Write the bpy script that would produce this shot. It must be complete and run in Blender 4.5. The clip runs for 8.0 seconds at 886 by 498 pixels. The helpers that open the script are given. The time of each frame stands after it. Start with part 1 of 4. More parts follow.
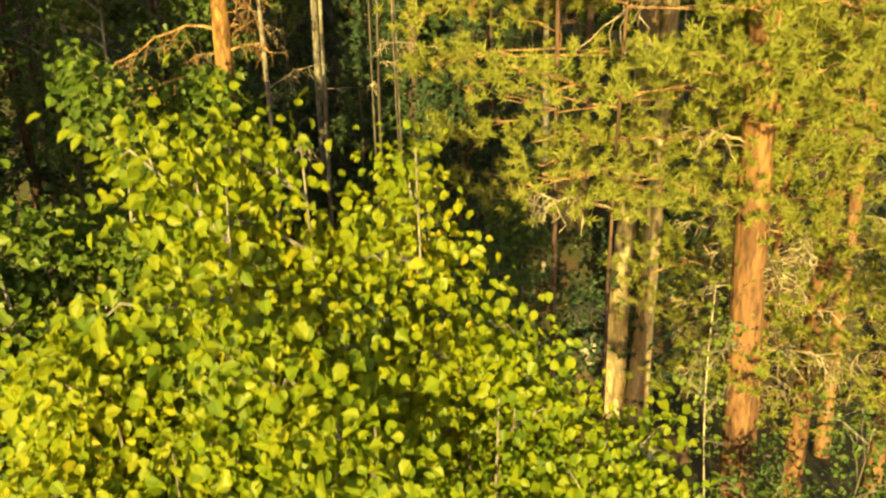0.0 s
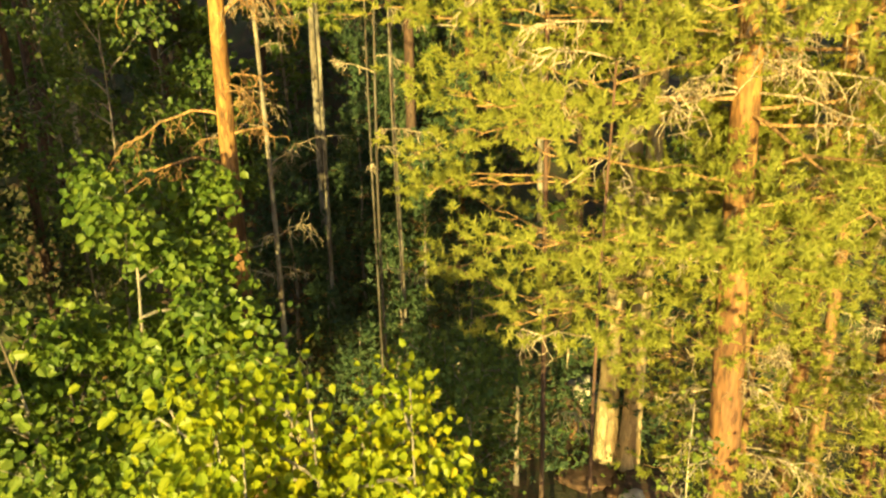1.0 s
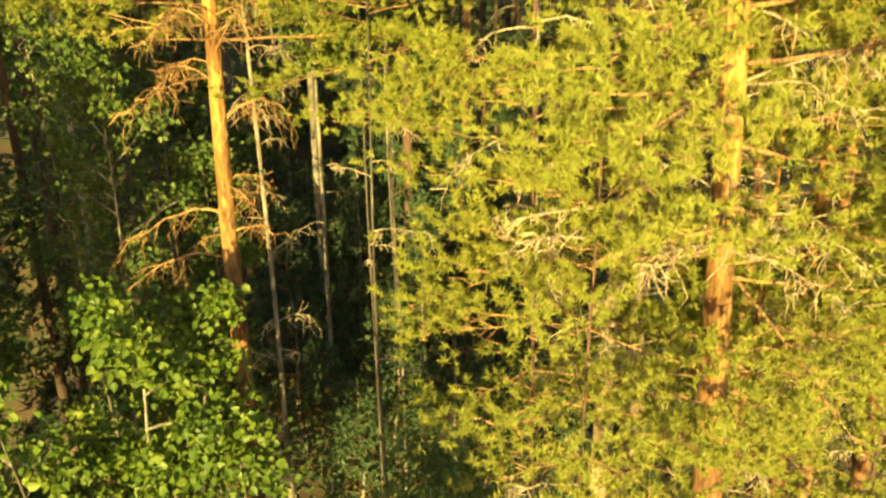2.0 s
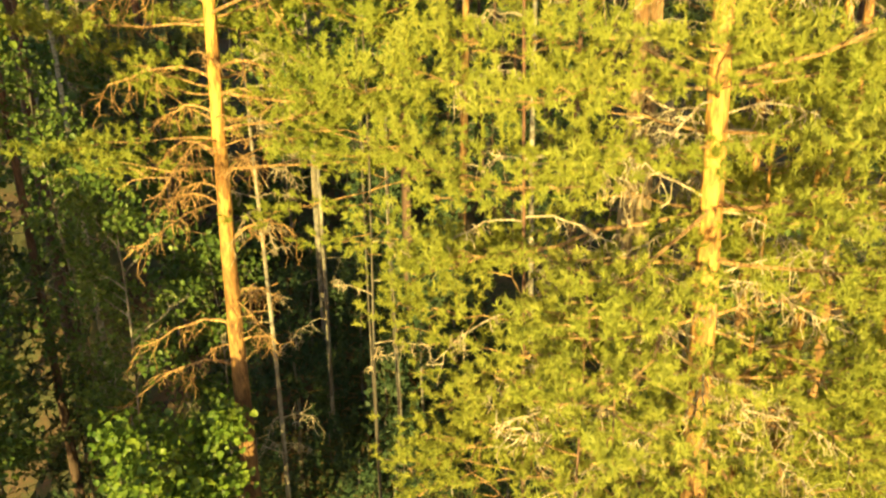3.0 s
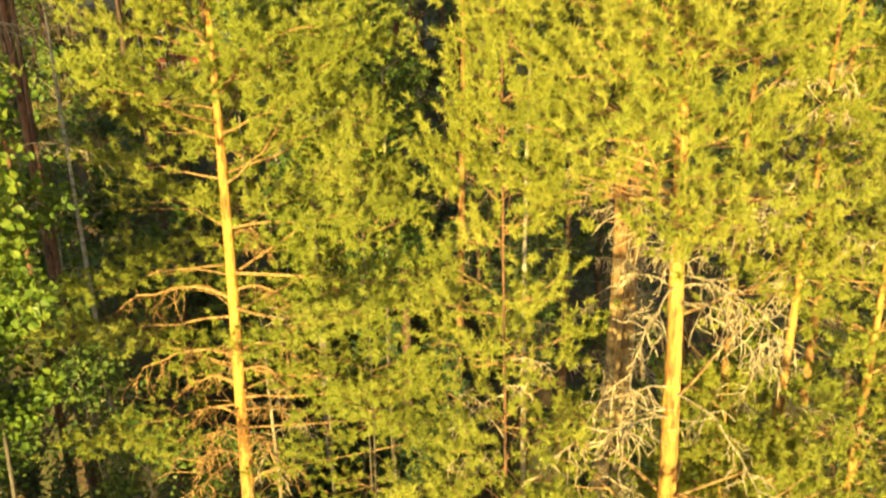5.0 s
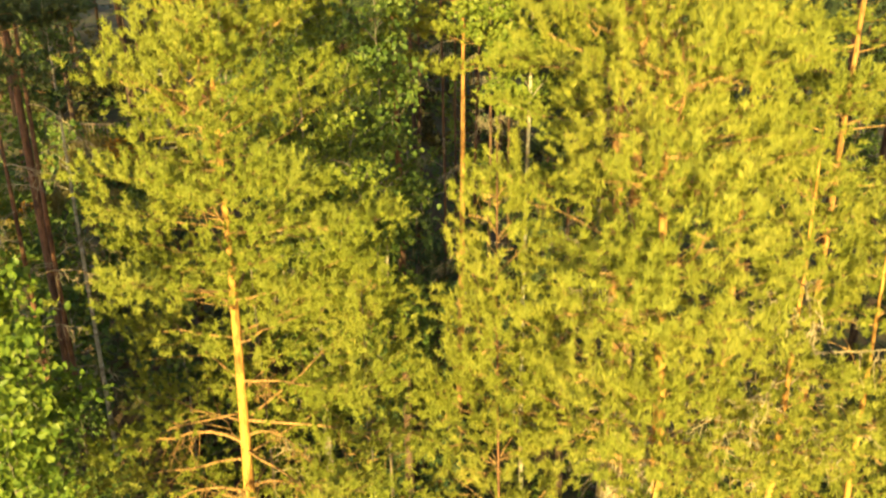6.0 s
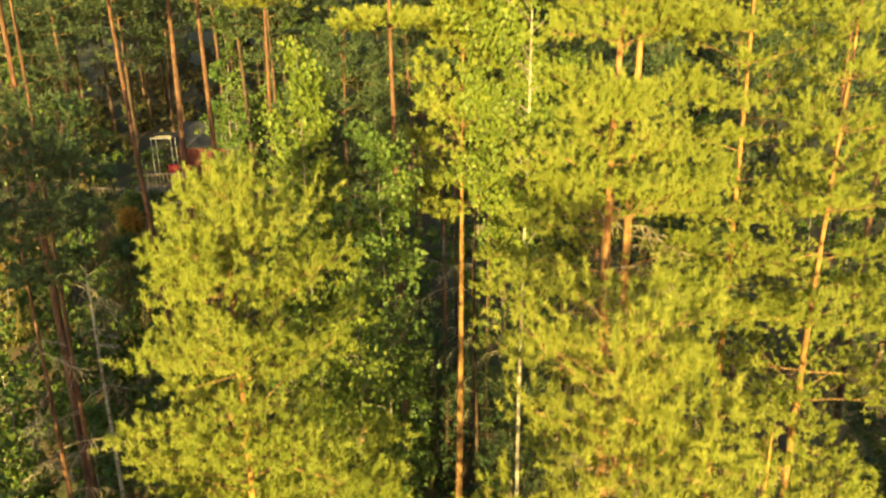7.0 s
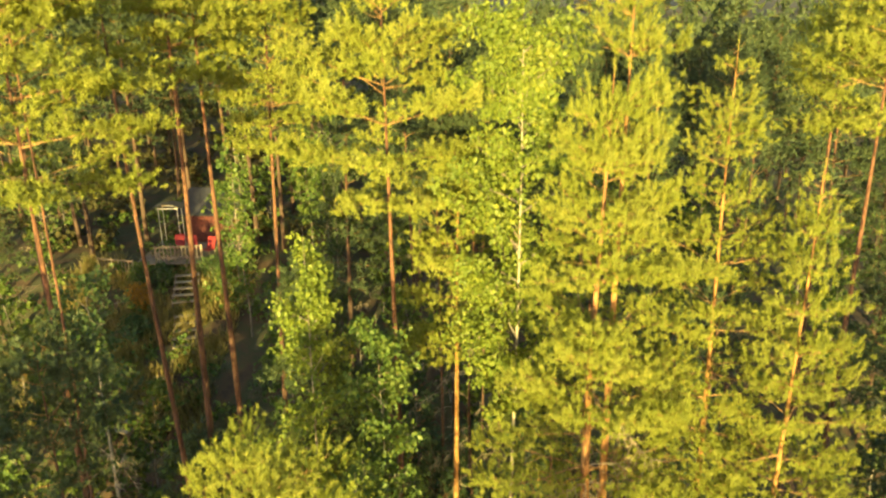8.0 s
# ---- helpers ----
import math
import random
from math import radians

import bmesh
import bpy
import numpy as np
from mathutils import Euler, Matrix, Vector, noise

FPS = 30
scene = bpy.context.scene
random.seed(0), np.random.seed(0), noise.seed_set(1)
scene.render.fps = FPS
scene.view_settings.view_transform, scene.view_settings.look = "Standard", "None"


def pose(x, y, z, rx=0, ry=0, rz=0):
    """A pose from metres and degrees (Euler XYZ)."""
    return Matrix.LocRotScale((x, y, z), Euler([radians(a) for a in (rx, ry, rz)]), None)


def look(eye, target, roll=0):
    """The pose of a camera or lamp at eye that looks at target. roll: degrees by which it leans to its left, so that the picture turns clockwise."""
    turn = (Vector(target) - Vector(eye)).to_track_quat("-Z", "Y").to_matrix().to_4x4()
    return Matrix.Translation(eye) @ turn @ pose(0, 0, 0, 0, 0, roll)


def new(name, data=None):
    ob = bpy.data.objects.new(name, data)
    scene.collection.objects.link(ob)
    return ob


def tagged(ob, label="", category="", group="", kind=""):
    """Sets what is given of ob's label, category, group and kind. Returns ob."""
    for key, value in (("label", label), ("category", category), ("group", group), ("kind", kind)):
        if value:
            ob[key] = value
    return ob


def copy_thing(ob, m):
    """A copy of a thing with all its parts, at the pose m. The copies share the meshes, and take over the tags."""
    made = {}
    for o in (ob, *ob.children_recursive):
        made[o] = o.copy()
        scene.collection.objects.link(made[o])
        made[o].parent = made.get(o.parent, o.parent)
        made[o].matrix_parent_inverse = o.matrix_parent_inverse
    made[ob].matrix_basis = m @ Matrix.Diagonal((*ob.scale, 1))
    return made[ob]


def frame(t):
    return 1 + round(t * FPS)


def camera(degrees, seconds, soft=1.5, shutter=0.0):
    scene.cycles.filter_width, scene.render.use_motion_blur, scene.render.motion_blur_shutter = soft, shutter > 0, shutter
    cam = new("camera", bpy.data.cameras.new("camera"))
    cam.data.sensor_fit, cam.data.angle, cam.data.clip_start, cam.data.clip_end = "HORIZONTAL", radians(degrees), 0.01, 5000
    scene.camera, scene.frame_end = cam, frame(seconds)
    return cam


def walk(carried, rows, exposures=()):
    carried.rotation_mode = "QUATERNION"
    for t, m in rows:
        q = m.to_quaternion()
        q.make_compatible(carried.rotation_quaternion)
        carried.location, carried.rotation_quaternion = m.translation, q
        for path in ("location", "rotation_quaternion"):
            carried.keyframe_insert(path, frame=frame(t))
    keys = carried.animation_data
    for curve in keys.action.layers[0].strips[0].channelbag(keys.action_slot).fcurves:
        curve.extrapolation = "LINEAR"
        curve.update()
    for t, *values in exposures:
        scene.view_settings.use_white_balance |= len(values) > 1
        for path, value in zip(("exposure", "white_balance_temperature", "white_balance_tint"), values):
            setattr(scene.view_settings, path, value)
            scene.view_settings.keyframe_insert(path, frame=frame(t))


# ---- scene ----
cam = camera(62.3, 8.0, soft=2.3, shutter=0.25)

# seconds, x, y, z, pitch, yaw of a drone that climbs straight up
PATH = (
    (0.0, -0.000, 0.000, 5.600, -17.455, 0.159),
    (0.5, 0.014, -0.030, 6.129, -17.443, 0.082),
    (1.0, 0.050, -0.035, 6.654, -17.433, 0.032),
    (1.75, 0.120, 0.008, 7.559, -17.430, 0.003),
    (2.5, 0.172, 0.022, 8.753, -17.429, -0.011),
    (3.0, 0.200, 0.011, 9.568, -17.425, -0.027),
    (3.5, 0.240, 0.013, 10.440, -17.427, -0.038),
    (4.0, 0.274, -0.003, 11.417, -17.437, -0.045),
    (4.5, 0.305, -0.039, 12.444, -17.440, -0.056),
    (5.2, 0.317, -0.038, 13.837, -17.437, -0.053),
    (6.0, 0.352, 0.014, 15.675, -17.443, -0.037),
    (6.5, 0.379, -0.005, 17.299, -17.456, -0.017),
    (7.0, 0.429, -0.063, 19.140, -17.452, -0.001),
    (7.5, 0.498, -0.111, 21.121, -17.445, 0.005),
    (8.0, 0.606, -0.144, 23.182, -17.419, -0.001),
)


def drone(x, y, z, pitch, yaw):
    p, a = radians(pitch), radians(yaw)
    way = Vector((-math.sin(a) * math.cos(p), math.cos(a) * math.cos(p), math.sin(p)))
    return look((x, y, z), Vector((x, y, z)) + way, -1.085)


walk(cam, [(t, drone(x, y, z, p, a)) for t, x, y, z, p, a in PATH],
     [(0.0, 1.36), (0.5, 1.49), (1.2, 1.62), (2.5, 1.72), (4.5, 1.77), (7.0, 1.77), (8.0, 1.92)])

# ---- light: a low evening sun from behind, a little to the left ----
SUN_HIGH, SUN_TURN = 5.2, 7.0  # degrees above the horizon; degrees left of straight behind
world = bpy.data.worlds.new("evening_sky")
scene.world = world
world.use_nodes = True
sky = world.node_tree.nodes.new("ShaderNodeTexSky")
sky.sky_type = "NISHITA"
sky.sun_disc = False
sky.sun_elevation = radians(SUN_HIGH)
sky.sun_rotation = radians(180 + SUN_TURN)
world.node_tree.links.new(sky.outputs[0], world.node_tree.nodes["Background"].inputs[0])
world.node_tree.nodes["Background"].inputs[1].default_value = 0.175
sun = new("sun", bpy.data.lights.new("sun", "SUN"))
sun.data.energy, sun.data.angle, sun.data.color = 5.0, radians(0.6), (1.0, 0.80, 0.26)
sun.matrix_world = look((-20 * math.sin(radians(SUN_TURN)), -20 * math.cos(radians(SUN_TURN)),
                         20 * math.tan(radians(SUN_HIGH))), (0, 0, 0))



# ---- materials ----
def material(name):
    m = bpy.data.materials.new(name)
    m.use_nodes = True
    return m, m.node_tree.nodes, m.node_tree.links, m.node_tree.nodes["Principled BSDF"]


def ramp(nodes, stops):
    r = nodes.new("ShaderNodeValToRGB")
    while len(r.color_ramp.elements) < len(stops):
        r.color_ramp.elements.new(0.5)
    for e, (p, c) in zip(r.color_ramp.elements, stops):
        e.position, e.color = p, (*c, 1)
    return r


def leaf_material(name, stops, through_light=0.3, rough=0.55, jitter=0.55):
    """Leaves or needles: a colour of its own for each, lets some light through."""
    m, nodes, links, shader = material(name)
    geo = nodes.new("ShaderNodeNewGeometry")
    tex = nodes.new("ShaderNodeTexNoise")
    tex.inputs["Scale"].default_value = 1.1
    pos = nodes.new("ShaderNodeTexCoord")
    links.new(pos.outputs["Object"], tex.inputs["Vector"])
    mix = nodes.new("ShaderNodeMath")
    mix.operation = "MULTIPLY_ADD"
    links.new(geo.outputs["Random Per Island"], mix.inputs[0])
    mix.inputs[1].default_value = jitter
    half = nodes.new("ShaderNodeMath")
    half.operation = "MULTIPLY_ADD"
    links.new(tex.outputs["Fac"], half.inputs[0])
    half.inputs[1].default_value, half.inputs[2].default_value = 1.1, -0.05 - jitter / 2
    links.new(half.outputs[0], mix.inputs[2])
    col = ramp(nodes, stops)
    links.new(mix.outputs[0], col.inputs[0])
    links.new(col.outputs[0], shader.inputs["Base Color"])
    shader.inputs["Roughness"].default_value = rough
    shader.inputs["Specular IOR Level"].default_value = 0.22
    glow = nodes.new("ShaderNodeBsdfTranslucent")
    links.new(col.outputs[0], glow.inputs["Color"])
    both = nodes.new("ShaderNodeMixShader")
    both.inputs[0].default_value = through_light
    links.new(shader.outputs[0], both.inputs[1])
    links.new(glow.outputs[0], both.inputs[2])
    links.new(both.outputs[0], nodes["Material Output"].inputs["Surface"])
    return m


def bark_material(name, low, high, turn_at, spread, scale=9.0, flake=0.35, stretch=0.25):
    """Bark that changes from furrowed plates low on the stem to thin flakes higher up (metres over the base)."""
    m, nodes, links, shader = material(name)
    pos = nodes.new("ShaderNodeTexCoord")
    warp = nodes.new("ShaderNodeMapping")
    warp.inputs["Scale"].default_value = (1, 1, stretch)
    links.new(pos.outputs["Object"], warp.inputs["Vector"])
    plates = nodes.new("ShaderNodeTexVoronoi")
    plates.inputs["Scale"].default_value = scale * 2.2
    fine = nodes.new("ShaderNodeTexNoise")
    fine.inputs["Scale"].default_value, fine.inputs["Detail"].default_value = scale * 3, 6
    broad = nodes.new("ShaderNodeTexNoise")
    broad.inputs["Scale"].default_value, broad.inputs["Detail"].default_value = 2.4, 3
    for n in (plates, fine, broad):
        links.new(warp.outputs[0], n.inputs["Vector"])
    split = nodes.new("ShaderNodeSeparateXYZ")
    links.new(pos.outputs["Object"], split.inputs[0])
    level = nodes.new("ShaderNodeMapRange")
    level.inputs["From Min"].default_value, level.inputs["From Max"].default_value = turn_at - spread, turn_at + spread
    links.new(split.outputs["Z"], level.inputs["Value"])
    shift = nodes.new("ShaderNodeMath")
    shift.operation = "MULTIPLY_ADD"
    links.new(broad.outputs["Fac"], shift.inputs[0])
    shift.inputs[1].default_value, shift.inputs[2].default_value = 0.9, -0.45
    total = nodes.new("ShaderNodeMath")
    total.operation = "ADD"
    total.use_clamp = True
    links.new(shift.outputs[0], total.inputs[0])
    links.new(level.outputs[0], total.inputs[1])
    colours = []
    for c in (low, high):
        r = ramp(nodes, ((0.28, tuple(v * flake for v in c)), (0.5, c), (0.72, tuple(min(1, v * 1.35) for v in c))))
        links.new(fine.outputs["Fac"], r.inputs[0])
        colours.append(r)
    mix = nodes.new("ShaderNodeMix")
    mix.data_type = "RGBA"
    links.new(total.outputs[0], mix.inputs["Factor"])
    links.new(colours[0].outputs[0], mix.inputs[6])
    links.new(colours[1].outputs[0], mix.inputs[7])
    # flakes that have come off and darker plates left standing
    scales = nodes.new("ShaderNodeTexVoronoi")
    scales.inputs["Scale"].default_value = scale
    warped = nodes.new("ShaderNodeMix")
    warped.data_type = "VECTOR"
    warped.inputs["Factor"].default_value = 0.12
    links.new(warp.outputs[0], warped.inputs[4])
    links.new(fine.outputs["Color"], warped.inputs[5])
    links.new(warped.outputs[1], scales.inputs["Vector"])
    tone = ramp(nodes, ((0.0, (0.5, 0.44, 0.4)), (0.3, (0.72, 0.68, 0.64)), (0.55, (1, 1, 1)), (1.0, (1.12, 1.08, 1.0))))
    tone.color_ramp.interpolation = "EASE"
    split2 = nodes.new("ShaderNodeSeparateColor")
    links.new(scales.outputs["Color"], split2.inputs[0])
    links.new(split2.outputs[0], tone.inputs[0])
    worn = nodes.new("ShaderNodeMix")
    worn.data_type, worn.blend_type = "RGBA", "MULTIPLY"
    worn.inputs["Factor"].default_value = 1.0
    links.new(mix.outputs[2], worn.inputs[6])
    links.new(tone.outputs[0], worn.inputs[7])
    links.new(worn.outputs[2], shader.inputs["Base Color"])
    shader.inputs["Roughness"].default_value = 0.85
    bump = nodes.new("ShaderNodeBump")
    bump.inputs["Strength"].default_value, bump.inputs["Distance"].default_value = 0.7, 0.02
    links.new(plates.outputs["Distance"], bump.inputs["Height"])
    links.new(bump.outputs[0], shader.inputs["Normal"])
    return m


def plain_material(name, colour, rough=0.7, scale=6.0, spread=0.5, metal=0.0):
    """Painted or weathered boards: grain along one way and broad stains."""
    m, nodes, links, shader = material(name)
    pos = nodes.new("ShaderNodeTexCoord")
    tex = nodes.new("ShaderNodeTexNoise")
    tex.inputs["Scale"].default_value, tex.inputs["Detail"].default_value = scale, 6
    links.new(pos.outputs["Object"], tex.inputs["Vector"])
    col = ramp(nodes, ((0.3, tuple(v * (1 - spread) for v in colour)), (0.7, tuple(min(1, v * (1 + spread)) for v in colour))))
    links.new(tex.outputs["Fac"], col.inputs[0])
    links.new(col.outputs[0], shader.inputs["Base Color"])
    shader.inputs["Roughness"].default_value, shader.inputs["Metallic"].default_value = rough, metal
    bump = nodes.new("ShaderNodeBump")
    bump.inputs["Strength"].default_value, bump.inputs["Distance"].default_value = 0.4, 0.01
    links.new(tex.outputs["Fac"], bump.inputs["Height"])
    links.new(bump.outputs[0], shader.inputs["Normal"])
    return m


NEEDLE = leaf_material("pine_needles", ((0.0, (0.155, 0.19, 0.026)), (0.45, (0.24, 0.265, 0.036)), (0.8, (0.315, 0.32, 0.062)), (1.0, (0.36, 0.305, 0.083))), 0.36, 0.6, 0.25)
NEEDLE_GOLD = leaf_material("sun_bleached_needles", ((0.0, (0.165, 0.19, 0.026)), (0.45, (0.252, 0.265, 0.037)), (0.8, (0.335, 0.325, 0.058)), (1.0, (0.39, 0.31, 0.083))), 0.36, 0.6, 0.25)
# dark copy of the needles: shade of the deeper wood put into the colour
NEEDLE_DARK = leaf_material("shaded_pine_needles", ((0.0, (0.034, 0.055, 0.026)), (0.5, (0.062, 0.086, 0.035)), (1.0, (0.11, 0.125, 0.044))), 0.2, 0.6, 0.25)
HEATH = leaf_material("heath", ((0.0, (0.035, 0.04, 0.016)), (0.5, (0.075, 0.07, 0.025)), (1.0, (0.13, 0.10, 0.035))), 0.2)
SPRUCE = leaf_material("spruce_needles", ((0.0, (0.03, 0.06, 0.028)), (0.5, (0.05, 0.085, 0.035)), (1.0, (0.09, 0.11, 0.042))), 0.15)
ASPEN = leaf_material("young_leaves", ((0.0, (0.085, 0.145, 0.009)), (0.4, (0.195, 0.25, 0.009)), (0.85, (0.34, 0.335, 0.011)), (1.0, (0.48, 0.345, 0.02))), 0.38, 0.45)
BIRCH = leaf_material("birch_leaves", ((0.0, (0.09, 0.125, 0.020)), (0.5, (0.15, 0.195, 0.028)), (1.0, (0.25, 0.27, 0.042))), 0.3, 0.45)
# dimmed leaf green with the shade put into its colour
SHADE_LEAF = leaf_material("shade_dimmed_leaves", ((0.0, (0.035, 0.07, 0.022)), (0.5, (0.065, 0.105, 0.031)), (1.0, (0.12, 0.15, 0.042))), 0.25, 0.5)
# brighter copy of the alder green, sunlight put into the colour
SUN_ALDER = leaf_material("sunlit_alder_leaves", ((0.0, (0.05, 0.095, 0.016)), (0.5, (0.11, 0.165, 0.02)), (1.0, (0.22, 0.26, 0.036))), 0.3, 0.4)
# darker leaf green; on birches it puts their shade into the colour
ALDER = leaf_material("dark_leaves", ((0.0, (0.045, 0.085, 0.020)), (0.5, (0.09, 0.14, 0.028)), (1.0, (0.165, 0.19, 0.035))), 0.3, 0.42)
PINE_BARK = bark_material("pine_bark", (0.17, 0.083, 0.034), (0.42, 0.225, 0.05), 8.4, 2.6)
PALE_BARK = bark_material("pale_pine_bark", (0.36, 0.28, 0.15), (0.30, 0.15, 0.05), 10.5, 3.0, 9.0, 0.65)
DARK_BARK = bark_material("dark_grey_bark", (0.07, 0.06, 0.05), (0.10, 0.085, 0.065), 5.0, 4.0)
ORANGE_BARK = bark_material("dull_orange_bark", (0.22, 0.12, 0.045), (0.31, 0.16, 0.045), 8.0, 4.0)
RED_BARK = bark_material("red_brown_bark", (0.09, 0.054, 0.036), (0.145, 0.066, 0.034), 9.0, 4.0)
GREY_BARK = bark_material("grey_bark", (0.17, 0.15, 0.12), (0.24, 0.21, 0.16), 5.0, 4.0)
BIRCH_BARK = bark_material("birch_bark", (0.34, 0.30, 0.23), (0.40, 0.36, 0.27), 3.0, 3.0, 7.0, 0.25, 1.6)
TWIG = bark_material("dead_twigs", (0.33, 0.28, 0.18), (0.38, 0.31, 0.20), 4.0, 4.0, 14.0, 0.5)
LIMB = bark_material("orange_limbs", (0.28, 0.17, 0.075), (0.34, 0.2, 0.075), 4.0, 4.0, 14.0, 0.5)


# ---- mesh helpers ----
def link_mesh(name, v, f, mat, parent=None, label="", smooth=False):
    """One mesh object from an array of points and an array of faces that all have as many corners."""
    me = bpy.data.meshes.new(name)
    v, f = np.asarray(v, np.float32), np.asarray(f, np.int32)
    me.vertices.add(len(v))
    me.vertices.foreach_set("co", v.ravel())
    me.loops.add(f.size)
    me.loops.foreach_set("vertex_index", f.ravel())
    me.polygons.add(len(f))
    me.polygons.foreach_set("loop_start", np.arange(len(f), dtype=np.int32) * f.shape[1])
    me.polygons.foreach_set("use_smooth", np.full(len(f), smooth))
    me.update(calc_edges=True)
    me.materials.append(mat)
    ob = new(name, me)
    ob.parent = parent
    return tagged(ob, label)


def part(name, bm, mat, parent, label=""):
    me = bpy.data.meshes.new(name)
    bm.to_mesh(me)
    bm.free()
    me.materials.append(mat)
    ob = new(name, me)
    ob.parent = parent
    return tagged(ob, label)


def box(sx, sy, sz, m=None, bevel=0.008):
    bm = bmesh.new()
    bmesh.ops.create_cube(bm, size=1, matrix=(m or Matrix()) @ Matrix.Diagonal((sx, sy, sz, 1)))
    if bevel:
        bmesh.ops.bevel(bm, geom=bm.edges[:], offset=bevel, segments=1, affect="EDGES")
    return bm


def empty(name, x, y, z, label, category, group=""):
    ob = new(name)
    ob.empty_display_size = 0.3
    ob.location = (x, y, z)
    return tagged(ob, label, category, group)


def tube(pts, radii, sides=6):
    """A bent, tapered stem through the points."""
    pts, radii = np.asarray(pts, float), np.asarray(radii, float)
    way = np.gradient(pts, axis=0)
    way /= np.linalg.norm(way, axis=1, keepdims=True) + 1e-9
    ref = np.where(np.abs(way[:, 2:3]) > 0.8, [[1.0, 0, 0]], [[0, 0, 1.0]])
    a = np.cross(way, ref)
    a /= np.linalg.norm(a, axis=1, keepdims=True) + 1e-9
    b = np.cross(way, a)
    ang = np.linspace(0, 2 * np.pi, sides, endpoint=False)
    v = pts[:, None] + radii[:, None, None] * (np.cos(ang)[None, :, None] * a[:, None] + np.sin(ang)[None, :, None] * b[:, None])
    n = len(pts)
    i, j = np.meshgrid(np.arange(n - 1), np.arange(sides), indexing="ij")
    k = (j + 1) % sides
    f = np.stack([i * sides + j, i * sides + k, (i + 1) * sides + k, (i + 1) * sides + j], -1).reshape(-1, 4)
    return v.reshape(-1, 3), f


def merged(pieces):
    vs, fs, n = [], [], 0
    for v, f in pieces:
        vs.append(v)
        fs.append(f + n)
        n += len(v)
    return np.concatenate(vs), np.concatenate(fs)


def unit(v):
    return v / (np.linalg.norm(v, axis=-1, keepdims=True) + 1e-9)


def brush(starts, ways, lengths, needles, needle_len, width, r):
    """Bottle-brush shoots: needles stand off each shoot, denser towards its tip. One long triangle each."""
    n = len(starts)
    t = r.random((n, needles)) ** 0.8
    base = starts[:, None] + ways[:, None] * (t * lengths[:, None])[..., None]
    off = unit(r.normal(size=(n, needles, 3)))
    d = unit(off + ways[:, None] * 0.6)
    out = unit(starts * [1, 1, 0])[:, None] + [0, 0, 0.35] + r.normal(size=(n, needles, 3)) * 0.75
    side = unit(np.cross(d, out))
    ln = needle_len * r.uniform(0.6, 1.25, (n, needles, 1))
    w = width * r.uniform(0.7, 1.3, (n, needles, 1)) / 2
    v = np.stack([base + side * w, base + d * ln, base - side * w], 2)
    return v.reshape(-1, 3), np.arange(n * needles * 3).reshape(-1, 3)


def leaves(centres, size, r, droop=0.5, out=None, face_sun=0.0):
    """Rounded, pointed leaves about the given points, folded a little along the midrib."""
    n = len(centres)
    way = r.normal(size=(n, 3))
    way[:, 2] -= droop
    if out is not None:
        way += out * 0.6
    way = unit(way)
    face = r.normal(size=(n, 3)) + np.array([0, -0.5 - face_sun, 0.9])
    side = unit(np.cross(way, face))
    nrm = unit(np.cross(side, way))
    s = (size * r.uniform(0.6, 1.3, n))[:, None]
    v = np.stack([centres, centres + way * s * 0.22 + side * s * 0.4 + nrm * s * 0.1, centres + way * s * 0.62 + side * s * 0.36 + nrm * s * 0.08,
                  centres + way * s - nrm * s * 0.12,
                  centres + way * s * 0.62 - side * s * 0.36 + nrm * s * 0.08, centres + way * s * 0.22 - side * s * 0.4 + nrm * s * 0.1], 1)
    f = np.array([[0, 3, 1], [1, 3, 2], [0, 5, 3], [5, 4, 3]])
    faces = (np.arange(n)[:, None, None] * 6 + f[None]).reshape(-1, 3)
    return v.reshape(-1, 3), faces


# ---- the ground: a shore shelf, then a wooded slope ----
RISE_Y = np.array([-900, -40, 0, 10, 14, 17, 20, 30, 40, 50, 80, 150, 400, 1500.0])
RISE_Z = np.array([-9, -4.5, -3.0, -2.6, -2.3, -0.3, 2.4, 7.4, 10.2, 10.8, 14.0, 24, 40, 90.0])


def ground_z(x, y):
    h = float(np.interp(y, RISE_Y, RISE_Z))
    if h > 0 and y < 400:  # the slope is lower away from the cabin
        h *= 1 - 0.5 * min(1.0, max(0.0, (x + 5) / 9)) * (1 if y < 120 else 0)
    near = max(0.0, 1 - abs(y) / 200)
    return h + near * (0.22 * noise.noise((x * 0.22, y * 0.22, 0)) + 0.5 * noise.noise((x * 0.05, y * 0.05, 3)))


